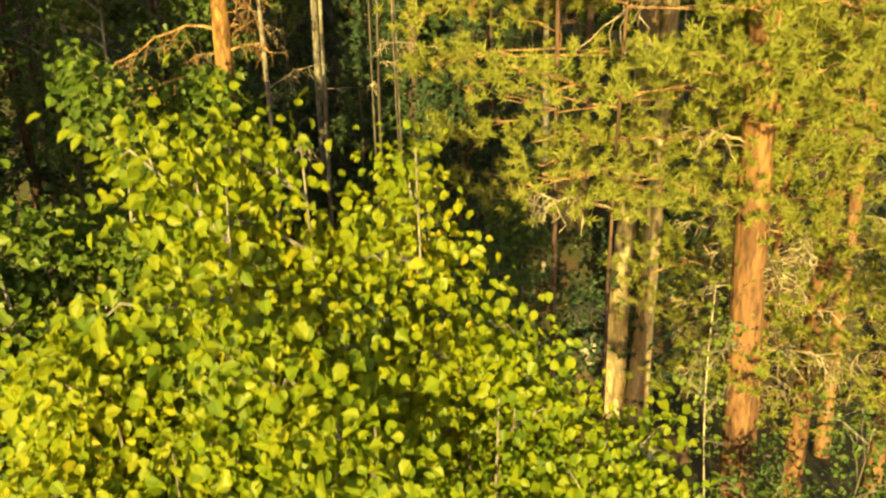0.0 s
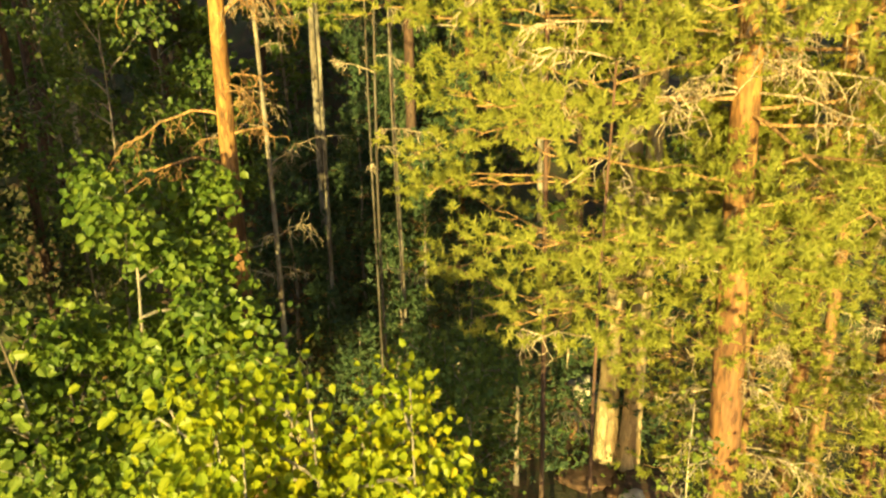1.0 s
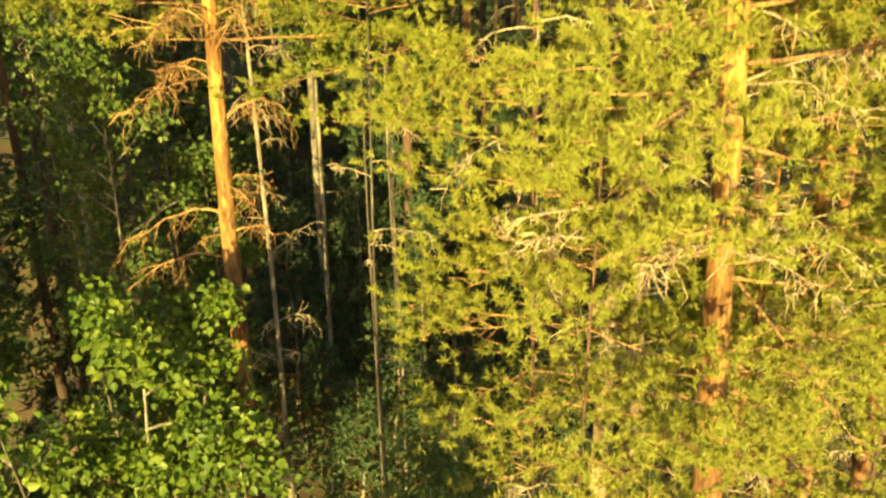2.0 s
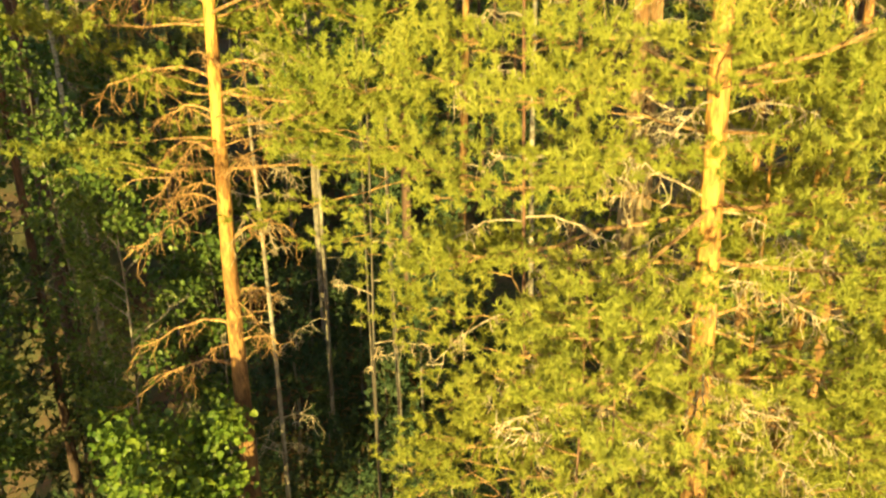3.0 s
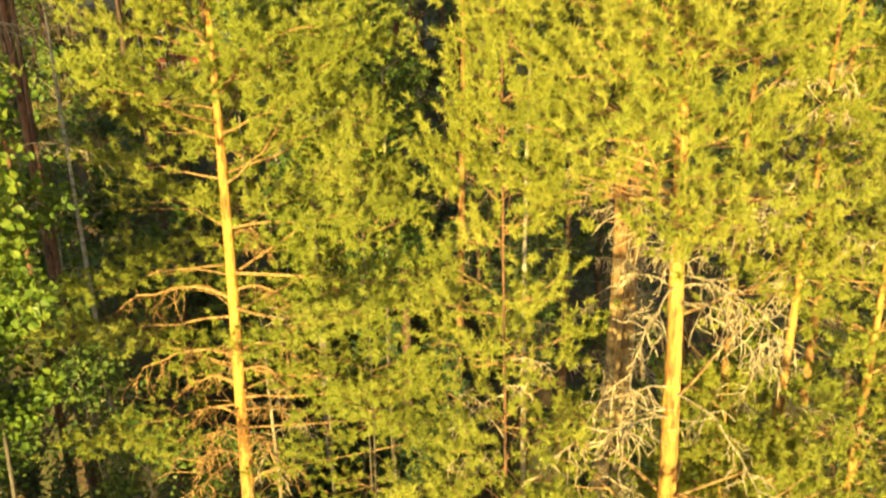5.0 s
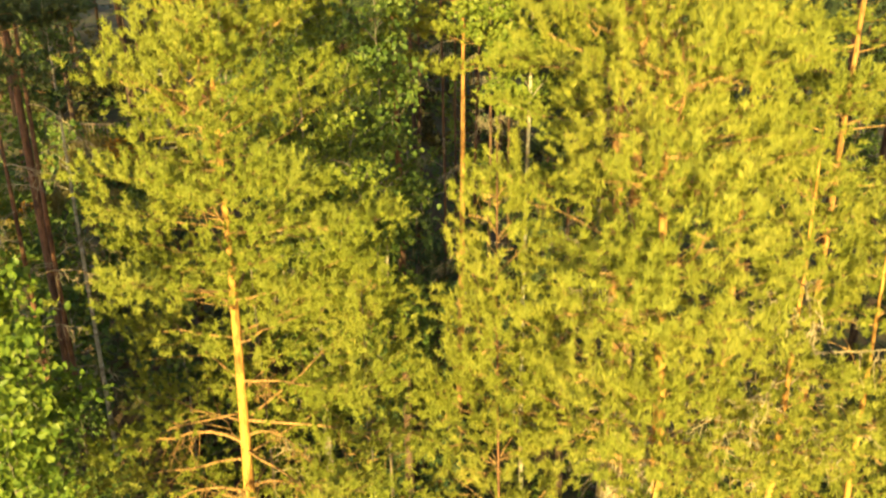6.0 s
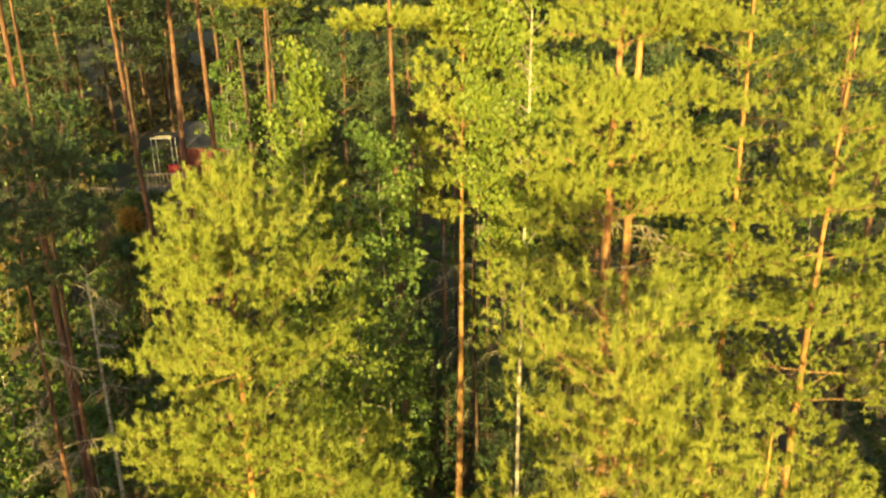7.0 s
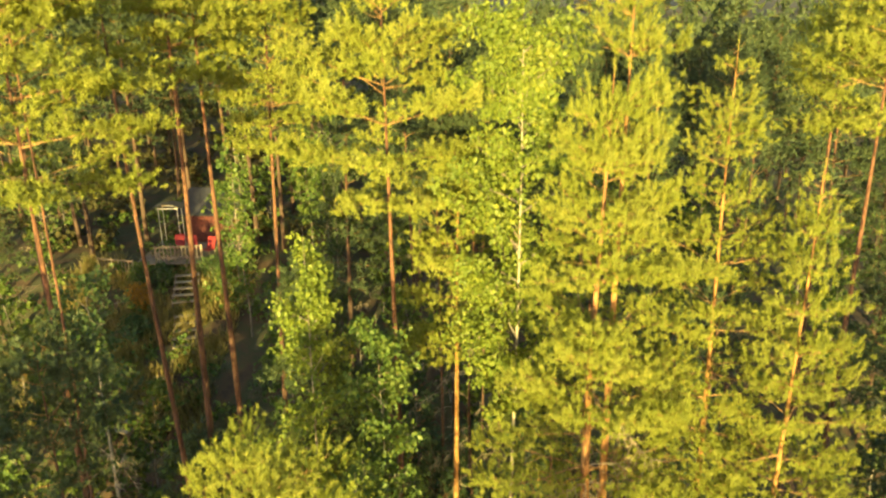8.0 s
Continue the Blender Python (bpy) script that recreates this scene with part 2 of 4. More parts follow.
def make_ground():
    xs = np.unique(np.concatenate([np.linspace(-26, 26, 79), np.linspace(-120, 120, 61), np.linspace(-1500, 1500, 31)]))
    ys = np.unique(np.concatenate([np.linspace(-10, 50, 81), np.linspace(-60, 160, 56), np.linspace(-900, 1500, 41)]))
    gx, gy = np.meshgrid(xs, ys)
    v = np.array([(x, y, ground_z(x, y)) for x, y in zip(gx.ravel(), gy.ravel())])
    n = len(xs)
    i, j = np.meshgrid(np.arange(len(ys) - 1), np.arange(n - 1), indexing="ij")
    f = np.stack([i * n + j, i * n + j + 1, (i + 1) * n + j + 1, (i + 1) * n + j], -1).reshape(-1, 4)
    m, nodes, links, shader = material("forest_floor")
    pos = nodes.new("ShaderNodeTexCoord")
    a, b = nodes.new("ShaderNodeTexNoise"), nodes.new("ShaderNodeTexNoise")
    a.inputs["Scale"].default_value, a.inputs["Detail"].default_value = 0.7, 5
    b.inputs["Scale"].default_value, b.inputs["Detail"].default_value = 14, 6
    for t in (a, b):
        links.new(pos.outputs["Object"], t.inputs["Vector"])
    add = nodes.new("ShaderNodeMath")
    add.operation = "MULTIPLY_ADD"
    links.new(b.outputs["Fac"], add.inputs[0])
    add.inputs[1].default_value = 0.5
    links.new(a.outputs["Fac"], add.inputs[2])
    col = ramp(nodes, ((0.5, (0.035, 0.025, 0.014)), (0.68, (0.085, 0.05, 0.024)), (0.8, (0.04, 0.05, 0.014)), (0.95, (0.11, 0.08, 0.04))))
    links.new(add.outputs[0], col.inputs[0])
    links.new(col.outputs[0], shader.inputs["Base Color"])
    shader.inputs["Roughness"].default_value = 0.95
    bump = nodes.new("ShaderNodeBump")
    bump.inputs["Strength"].default_value, bump.inputs["Distance"].default_value = 0.6, 0.03
    links.new(b.outputs["Fac"], bump.inputs["Height"])
    links.new(bump.outputs[0], shader.inputs["Normal"])
    tagged(link_mesh("ground", v, f, m, None, smooth=True), "brown needle-strewn forest floor rising to a wooded slope", "ground", kind="structure")


make_ground()


# ---- trees ----
def stem_line(height, lean, r, bend=0.06, steps=14):
    """Points of a stem from the ground up, and how far along each is."""
    u = np.linspace(0, 1, steps)
    amp = r.normal(0, bend, 4)
    x = lean[0] * u + amp[0] * np.sin(u * 5) + amp[1] * np.sin(u * 11) * 0.4
    y = lean[1] * u + amp[2] * np.sin(u * 5 + 1) - amp[2] * math.sin(1) + amp[3] * np.sin(u * 10) * 0.4
    return np.stack([x, y, u * height], -1), u


def on_stem(pts, u, q):
    return np.stack([np.interp(q, u, pts[:, k]) for k in range(3)], -1)


def limb_line(start, azimuth, rise, length, r, droop, steps=7):
    """A limb that leaves the stem at a slope and sags or lifts towards its tip."""
    s = np.linspace(0, 1, steps)
    h = np.array([math.cos(azimuth), math.sin(azimuth), 0])
    kink = r.normal(0, 0.05, (steps, 3)) * length * s[:, None]
    return start + h * (s * length * math.cos(rise))[:, None] + np.array([0, 0, 1]) * (length * (math.sin(rise) * s + droop * s * s))[:, None] + kink * 0.5


def pine(name, x, y, top, r0, crown_base, radius, seed, label, lean=(0, 0), bark=None, dead=(), needles=21, needle=0.11, width=0.025,
         shoots=1.0, whorl=0.62, split=True, group="", spire=0.8, dead_len=1.3, base=None, clump_shoots=9, size=1.0, leaf=None, light=False, rise0=5, thick=1.0, open_front=0.0, gap=(0, 0), arched=(), dead_mat=None, top_rise=45, bare=0.16, skew=0.0, front=(0, 0)):
    """A Scots pine: stem, live limbs with brushes of needles, bare twiggy limbs under the crown. Heights over the world's zero."""
    r = np.random.default_rng(seed)
    z0 = (ground_z(x, y) if base is None else base) - 0.15
    height = top - z0
    tree = empty(name, x, y, z0, label, "pine tree", group)
    pts, u = stem_line(height, lean, r)
    rad = r0 * (1 - u) ** 0.9 + 0.006
    rad[0] *= 1.25
    link_mesh("trunk", *tube(pts, rad, 12), bark or PINE_BARK, tree, smooth=True)
    starts, ways, lens, wood = [], [], [], []
    cb = (crown_base - z0) / height
    h = cb
    turn = r.uniform(0, 6)
    while h < 0.985:
        k = (h - cb) / (1 - cb)
        count = r.integers(4, 7)
        heads = [turn + c * 2 * math.pi / count + r.normal(0, 0.25) for c in range(count)]
        if front[0] < z0 + h * height < front[1]:  # more limbs on the sunny side
            heads += list(r.uniform(-2.2, -0.9, 2))
        for az in heads:
            prof = min(1.0, 0.06 + (1 - k) * 1.25) ** spire * (0.55 + 0.45 * min(1, k * 4 + 0.35))
            ln = radius * prof * r.uniform(0.6, 1.12) * (1 + skew * math.cos(az))
            if gap[0] < z0 + h * height < gap[1] and r.random() < 0.9:
                continue
            if z0 + h * height < open_front and math.sin(az) < -0.82:
                continue
            if ln < 0.12:
                ln = 0.12
            rise = radians(rise0 + (top_rise - rise0) * k ** 1.4 + r.normal(0, 8))
            s0 = on_stem(pts, u, h + r.normal(0, 0.004))
            line = limb_line(s0, az, rise, ln, r, r.uniform(-0.12, 0.2), 5 if light else 7)
            wood.append(tube(line, np.linspace(0.006 + 0.0055 * ln, 0.003, len(line)) * thick, 3 if light else 5))
            s = np.linspace(0, 1, len(line))
            # needles sit in clumps on side twigs along the outer part of the limb
            n = max(2, int(ln * 4.6 * shoots * (0.55 if math.sin(az) > 0.45 else 1.0) + 0.5))  # thinner on the shaded side
            q = np.linspace(bare + (0.22 if k < 0.55 else -0.1), 1.0, n) + r.normal(0, 0.06, n) if n > 2 else np.array([0.45, 1.0])
            root = np.stack([np.interp(q, s, line[:, a]) for a in range(3)], -1)
            fwd = unit(line[-1] - line[0])
            side = unit(np.cross(fwd, [0, 0, 1.0]))
            sg = np.array([-1, 1, 0])[np.arange(n) % 3][:, None] * r.uniform(0.4, 1.0, (n, 1))
            reach = (ln * 0.42 * (1.1 - q.clip(0, 1)) + 0.1)[:, None]
            hub = root + reach * (side * sg + fwd * 0.4 + np.array([0, 0, 1]) * r.uniform(-0.05, 0.1, (n, 1)))
            for a, b in () if light else zip(root, hub):
                wood.append(tube([a, (a + b) / 2 + r.normal(0, 0.02, 3), b], [0.007, 0.006, 0.004], 3))
            m = max(4, int(clump_shoots * min(1, 0.5 + ln / 3)))
            hubs = np.repeat(hub, m, 0)
            # tufts side by side in a flat spray, each one turned up at its end
            apart = r.normal(size=hubs.shape) * np.array([0.17, 0.17, 0.06]) * size
            way = unit(fwd * 0.5 + side * np.repeat(sg, m, 0) * 0.3 + np.array([0, 0, 0.55]) + apart * 3 / size + r.normal(0, 0.35, hubs.shape))
            starts.append(hubs + apart)
            ways.append(way)
            lens.append(r.uniform(0.05, 0.14, len(hubs)) * size)
            if k > 0.25 and ln > 0.3:
                # upright shoots at the limb's tip
                tips = np.repeat(np.stack([line[-1], line[-2]]), 2, 0) + r.normal(0, 0.07, (4, 3)) * size
                up = unit(fwd * 0.35 + np.array([0, 0, 1.0]) + r.normal(0, 0.15, (4, 3)))
                starts += [tips, tips + up * 0.12 * size]
                ways += [up, up]
                lens += [np.full(4, 0.16) * size, np.full(4, 0.16) * size]
        turn += 0.7
        h += whorl / height * r.uniform(0.75, 1.25) * (1.0 if k < 0.75 else 0.75)
    top_pt = pts[-1]
    starts.append(top_pt[None] - [[0, 0, 0.2]])
    ways.append(np.array([[0, 0, 1.0]]))
    lens.append(np.array([0.35]))
    v, f = brush(np.concatenate(starts), np.concatenate(ways), np.concatenate(lens), needles, needle, width, r)
    tagged(link_mesh("crown", v, f, leaf or NEEDLE, tree), kind="stuff")
    if split:
        # the limbs one by one, twigs with them
        chunk = []
        for v, f in wood:
            if len(f) > 25:
                if chunk:
                    link_mesh("limb", *merged(chunk), LIMB, tree)
                chunk = [(v, f)]
            else:
                chunk.append((v, f))
        link_mesh("limb", *merged(chunk), LIMB, tree)
    else:
        tagged(link_mesh("branchwork", *merged(wood), LIMB, tree), kind="stuff")
    bare_limbs = []
    for lo, hi, count in dead:
        for z in np.sort(r.uniform(lo, hi, count)):
            az = r.uniform(0, 2 * math.pi)
            bare_limbs.append(dead_limb(on_stem(pts, u, (z - z0) / height), az, dead_len * r.uniform(0.4, 1.2), r))
    for z, az, ln, slope in arched:
        q = on_stem(pts, u, (z - z0) / height)
        bare_limbs.append(dead_limb(q, radians(az), ln, r, radians(slope), None, 1.75))
    if split:
        for v, f in bare_limbs:
            link_mesh("dead_branch", v, f, dead_mat or TWIG, tree, "bare twiggy dead branch")
    elif bare_limbs:
        tagged(link_mesh("dead_twigwork", *merged(bare_limbs), TWIG, tree, "bare twiggy dead branches"), kind="stuff")
    return tree


def dead_limb(start, az, ln, r, rise=None, twigs=None, thick=1.0):
    """A bare limb that arches over, with crooked hanging twigs."""
    line = limb_line(start, az, radians(r.uniform(0, 35)) if rise is None else rise + 0.3, ln, r, r.uniform(-0.7, -0.15) if rise is None else r.uniform(-0.95, -0.45), 8)
    out = [tube(line, np.linspace(0.007 + ln * 0.0045, 0.0035, 8) * thick, 5)]
    fwd = unit(line[-1] - line[0])
    side = unit(np.cross(fwd, [0, 0, 1.0]))
    for q in r.uniform(0.3, 1.0, twigs or int(6 + ln * 10)):
        k = q * 7
        i = min(6, int(k))
        a = line[i] + (line[i + 1] - line[i]) * (k - i)
        d = unit(fwd * r.uniform(-0.1, 0.8) + side * r.normal(0, 0.8) + np.array([0, 0, r.uniform(-1.4, 0.15)]))
        w = ln * r.uniform(0.12, 0.36)
        b = a + d * w * 0.4 + r.normal(0, 0.025, 3)
        c = b + unit(d + r.normal(0, 0.5, 3) + [0, 0, -0.4]) * w * 0.35
        e = c + unit(d * 0.4 + r.normal(0, 0.6, 3) + [0, 0, -0.7]) * w * 0.35
        out.append(tube([a, b, c, e], [0.006, 0.0054, 0.0046, 0.0032], 3))
        if r.random() < 0.7:
            g = b + unit(d + r.normal(0, 0.8, 3)) * w * 0.5
            out.append(tube([b, (b + g) / 2 + r.normal(0, 0.015, 3), g], [0.0054, 0.0048, 0.0034], 3))
    return merged(out)


def broadleaf(name, x, y, top, r0, crown_base, radius, seed, label, mat, bark, count=5000, size=0.06, category="birch tree", lean=(0, 0),
              group="", stems=1, droop=0.6, base=None, rise=(25, 60), clump=0.22, split=False, single=0, face_sun=0.0, twigs=7):
    """A deciduous tree or bush: stem, limbs, twigs and leaves in loose sprays round the twigs."""
    r = np.random.default_rng(seed)
    z0, twig = (ground_z(x, y) if base is None else base) - 0.1, GREY_BARK
    height = top - z0
    tree = empty(name, x, y, z0, label, category, group)
    wood, anchors, outs = [], [], []
    for st in range(stems):
        ln = np.array(lean, float) + (r.normal(0, radius * 0.35, 2) if stems > 1 else 0)
        hh = height * (1 if st == 0 else r.uniform(0.7, 0.97))
        pts, u = stem_line(hh, ln, r, 0.08)
        link_mesh("trunk", *tube(pts, r0 * (1 - u) ** 0.8 + 0.004, 9), bark, tree, smooth=True)
        cb = (crown_base - z0) / height
        n = max(10, int((1 - cb) * hh / 0.22 / stems ** 0.5))
        for q in np.linspace(cb, 0.97, n):
            k = (q - cb) / (1 - cb)
            ll = radius * (0.25 + 1.5 * k ** 0.6 * (1 - k) ** 0.75 + 0.15 * (1 - k)) * r.uniform(0.55, 1.1) + 0.12
            line = limb_line(on_stem(pts, u, q), r.uniform(0, 2 * math.pi), radians(r.uniform(*rise)), ll, r, r.uniform(-0.35, 0.0))
            wood.append(tube(line, np.linspace(0.008 + ll * 0.008, 0.003, len(line)), 4))
            for s in r.uniform(0.25, 1.0, twigs):
                i = min(5, int(s * 6))
                a = line[i] + (line[i + 1] - line[i]) * (s * 6 - i)
                d = unit(r.normal(size=3) + unit(line[-1] - line[0]) * 0.8)
                b = a + d * ll * r.uniform(0.12, 0.35)
                c = b + (d * 0.6 + np.array([0, 0, -0.5 * droop])) * ll * 0.18
                wood.append(tube([a, b, c], [0.005, 0.004, 0.002], 3))
                for w in (0.35, 0.7, 1.0):
                    anchors.append(a + (b - a) * w)
                    outs.append(d)
                anchors.append(c)
                outs.append(d)
    anchors, outs = np.array(anchors), np.array(outs)
    pick = r.integers(0, len(anchors), count)
    centre = anchors[pick] + r.normal(0, clump * 0.5, (count, 3))
    if single:
        front = np.argsort(centre[:, 1] - 1.2 * centre[:, 2])
        near, centre, pick = centre[front[:single]], centre[front[single:]], pick[front[single:]]
    tagged(link_mesh("crown", *leaves(centre, size, r, droop, outs[pick], face_sun), mat, tree), kind="stuff")
    if split:
        chunk = []
        for piece in wood:
            if len(piece[1]) > 20 and chunk:
                link_mesh("limb", *merged(chunk), twig, tree)
                chunk = []
            chunk.append(piece)
        link_mesh("limb", *merged(chunk), twig, tree)
    else:
        tagged(link_mesh("branchwork", *merged(wood), twig, tree), kind="stuff")
    if single:
        # the leaves that hang nearest to the open side, one by one on a few shared meshes
        forms = []
        for k in range(6):
            ob = link_mesh("leaf", *leaves(np.zeros((1, 3)), size, r, droop, None, face_sun), mat, tree)
            forms.append(ob.data)
            ob.location = near[k]
        for k in range(6, len(near)):
            ob = new("leaf", forms[k % 6])
            ob.parent = tree
            ob.location = near[k]
            ob.rotation_euler = tuple(r.normal(0, 0.4, 3))
    return tree


# ---- pines that stand in front ----
FRONT = "pines along the edge of the wood"
FINE = dict(leaf=NEEDLE_GOLD, needles=38, width=0.014, needle=0.068, clump_shoots=6, rise0=-4, thick=0.7, whorl=0.55)
FULL = "low full pine with light green needles among taller ones"
# bare arching limbs of the slender pine: height, heading, length, slope
ARCHED = ((9.8, 178, 2.1, 12), (8.9, 186, 1.7, 14), (8.45, 170, 1.2, 16), (7.85, 190, 1.45, 40), (7.2, 205, 1.2, 30), (5.5, 176, 1.7, 4), (4.85, 184, 1.75, 6),
          (10.6, 15, 0.9, 45), (9.9, -4, 1.15, 20), (9.0, 6, 1.3, 18), (8.65, -10, 0.9, 22), (6.65, 2, 1.6, 38), (5.9, 20, 0.8, 25), (5.2, -8, 0.9, 20))
TUFTY = dict(needles=35, width=0.0165, needle=0.075, clump_shoots=8, top_rise=30)
pine("pine_tree", -2.97, 9.85, 17.3, 0.17, 7.8, 2.85, 11, "slender pine with sunlit golden trunk and rounded green crown", lean=(0.6, -0.5), open_front=11.6,
     dead=((2.5, 6, 4), (6, 11.5, 8)), arched=ARCHED, dead_mat=LIMB, group=FRONT, dead_len=1.5, shoots=1.3, spire=0.62, whorl=0.62, skew=0.2, front=(13.5, 17.2), **TUFTY)
pine("pine_tree", 2.86, 5.95, 16.75, 0.185, 4.8, 2.35, 12, "tall pine with flaky orange bark and bare lichened branches", lean=(-0.75, 0.1), gap=(9.3, 11.5), shoots=1.5, top_rise=36, spire=0.48, skew=-0.12, front=(11.5, 16.5),
     dead=((2.5, 6, 4), (6, 9, 34), (9, 10.8, 6), (10.9, 11.8, 13)), group=FRONT, dead_len=1.2, **dict(FINE, thick=1.1))
pine("pine_tree", 3.3, 13.1, 22.4, 0.22, 11.5, 2.2, 13, "tall pine with pale lower trunk among other pines", lean=(0.15, -1.1), front=(16, 22), bark=PALE_BARK,
     dead=((7, 15, 34),), group=FRONT, shoots=1.3, whorl=1.0, spire=0.6, **TUFTY)
pine("pine_tree", 3.7, 12.8, 23.7, 0.19, 13.0, 2.1, 14, "tall pine with a reddish upper trunk", lean=(0.15, -0.4), front=(16, 23), bark=PALE_BARK, dead=((6, 16, 34),), group=FRONT, shoots=1.3, whorl=1.0, spire=0.6, **TUFTY)
pine("pine_tree", 4.05, 7.3, 14.6, 0.13, 4.5, 1.8, 15, "leaning pine with yellow-brown trunk and drooping dead twigs", dead=((3, 13, 60),), group=FRONT, dead_len=1.1, gap=(9.0, 10.5), **FINE)
pine("pine_tree", 5.0, 7.4, 14.0, 0.12, 5.0, 2.0, 16, "pine with a bright orange lower trunk", dead=((3, 8, 14),), group=FRONT, **TUFTY)
pine("pine_tree", 0.9, 6.1, 14.7, 0.024, 4.2, 1.35, 17, "thin bushy pine with a brown trunk", bark=RED_BARK, shoots=1.3, dead=((6, 11, 16),), group=FRONT, dead_len=0.9, **FINE)
pine("pine_tree", 1.25, 5.3, 7.6, 0.02, 4.5, 1.1, 18, FULL, bark=RED_BARK, group=FRONT, dead=((3, 7, 6),), dead_len=0.9, **FINE)
pine("pine_tree", 3.3, 6.9, 9.8, 0.05, 2.2, 1.6, 19, FULL, group=FRONT, dead=((2, 8, 20),), dead_len=0.9, **FINE)
pine("pine_tree", 2.95, 6.7, 6.2, 0.04, 2.0, 1.0, 25, FULL, bark=RED_BARK, group=FRONT, dead=((1.5, 4, 8),), dead_len=0.8, **FINE)
pine("pine_tree", 4.35, 6.3, 6.6, 0.04, 2.0, 1.25, 26, FULL, bark=RED_BARK, group=FRONT, dead=((1.5, 4, 10),), dead_len=0.8, **FINE)
pine("pine_tree", -0.75, 9.4, 12.6, 0.02, 6.8, 1.5, 20, FULL, bark=DARK_BARK, shoots=0.75, thick=0.7, group=FRONT, dead=((3, 7, 8),), dead_len=0.8, **TUFTY)
pine("pine_tree", 6.25, 13.9, 22.7, 0.13, 13.0, 2.0, 21, "tall narrow pine with an orange trunk", bark=ORANGE_BARK, group=FRONT, spire=0.95, shoots=1.5, whorl=0.75, **TUFTY)
pine("pine_tree", 6.9, 11.8, 20.7, 0.12, 11.5, 1.9, 22, "narrow spire-topped pine in full sun", bark=ORANGE_BARK, group=FRONT, spire=1.1, shoots=1.5, whorl=0.75, dead=((6, 12, 14),), **TUFTY)
pine("pine_tree", -0.68, 17.0, 24.4, 0.14, 19.0, 2.4, 23, "tall pine with a reddish trunk and high crown", lean=(0.05, 0), bark=RED_BARK, group=FRONT, width=0.034, needle=0.12, needles=18, size=1.2, whorl=0.85, shoots=1.4, spire=0.55)
pine("pine_tree", 0.5, 18.3, 20.0, 0.13, 14.5, 1.9, 24, "pine with a straight sunlit orange trunk", lean=(0.65, 0), bark=ORANGE_BARK, group=FRONT, width=0.034, needle=0.12, needles=18, size=1.15)

# ---- pines on the left, deeper in the wood ----
DEEP = "pines deeper in the wood"
FAR = dict(rise0=8, width=0.036, needle=0.12, group=DEEP, split=False, needles=18, size=1.25, spire=0.6)
RED_FAR = dict(FAR, bark=RED_BARK)
RED = "tall pine with a straight red-brown trunk"
pine("pine_tree", -8.3, 15.4, 25.4, 0.15, 20.0, 2.9, 31, "tall pine with layered sunlit crown and dull red trunk", **dict(RED_FAR, whorl=1.05, shoots=1.25, clump_shoots=11))
pine("pine_tree", -7.0, 20.0, 26.4, 0.15, 21.8, 1.7, 32, RED, lean=(0.6, 0), **dict(RED_FAR, whorl=0.95, shoots=1.2))
pine("pine_tree", -5.3, 22.0, 25.5, 0.12, 19.6, 1.7, 38, RED, lean=(1.1, 0), **RED_FAR)
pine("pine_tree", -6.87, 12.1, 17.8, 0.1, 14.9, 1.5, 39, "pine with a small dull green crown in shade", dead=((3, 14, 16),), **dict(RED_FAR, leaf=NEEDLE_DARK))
pine("pine_tree", 14.0, 25.0, 24.6, 0.14, 19.4, 1.9, 51, "tall pine with a sunlit crown above the others", **RED_FAR)
pine("pine_tree", 12.9, 20.5, 25.0, 0.14, 19.8, 1.9, 52, RED, **RED_FAR)
pine("pine_tree", -6.1, 21.0, 26.5, 0.14, 22.5, 1.5, 33, RED, **RED_FAR)
pine("pine_tree", -6.75, 18.6, 26.5, 0.12, 23.8, 1.4, 34, RED, lean=(-0.85, 0), **RED_FAR)
pine("pine_tree", -7.6, 14.5, 24.0, 0.08, 21.5, 1.1, 35, "pine with a dark shaded trunk", dead=((4, 15, 14),), **RED_FAR)
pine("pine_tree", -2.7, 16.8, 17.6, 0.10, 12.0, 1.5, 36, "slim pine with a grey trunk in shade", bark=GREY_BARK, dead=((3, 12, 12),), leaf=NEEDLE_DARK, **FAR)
pine("pine_tree", -2.42, 10.1, 13.0, 0.05, 9.5, 0.9, 37, "thin grey pine with many bare side branches", bark=GREY_BARK, group=DEEP, dead=((1, 9.5, 34),), dead_len=0.9)

for k, (ax, ay) in enumerate(((0.45, 24.0), (1.55, 23.4), (2.05, 24.6), (0.95, 27.5), (2.5, 22.6))):
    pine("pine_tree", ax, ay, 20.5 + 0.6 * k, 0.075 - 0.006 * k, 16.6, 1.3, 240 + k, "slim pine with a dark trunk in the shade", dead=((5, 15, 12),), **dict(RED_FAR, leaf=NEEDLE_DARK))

# ---- broadleaved trees ----
broadleaf("birch_tree", 2.35, 16.4, 23.6, 0.075, 13.5, 2.3, 41, "tall birch with white trunk and hanging bright leaves", BIRCH, BIRCH_BARK, 17000, 0.11, droop=1.0)
broadleaf("birch_tree", -2.32, 14.6, 18.9, 0.05, 7.0, 1.3, 42, "slim young birch with dark green lower leaves", BIRCH, GREY_BARK, 12000, 0.1, droop=0.6)
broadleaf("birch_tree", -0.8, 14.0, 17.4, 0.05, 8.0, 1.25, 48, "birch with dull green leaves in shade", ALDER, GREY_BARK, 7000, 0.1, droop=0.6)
broadleaf("birch_tree", -1.1, 11.8, 15.0, 0.02, 10.0, 1.0, 43, "thin birch with dark bark behind pine crowns", BIRCH, DARK_BARK, 3000, 0.08)
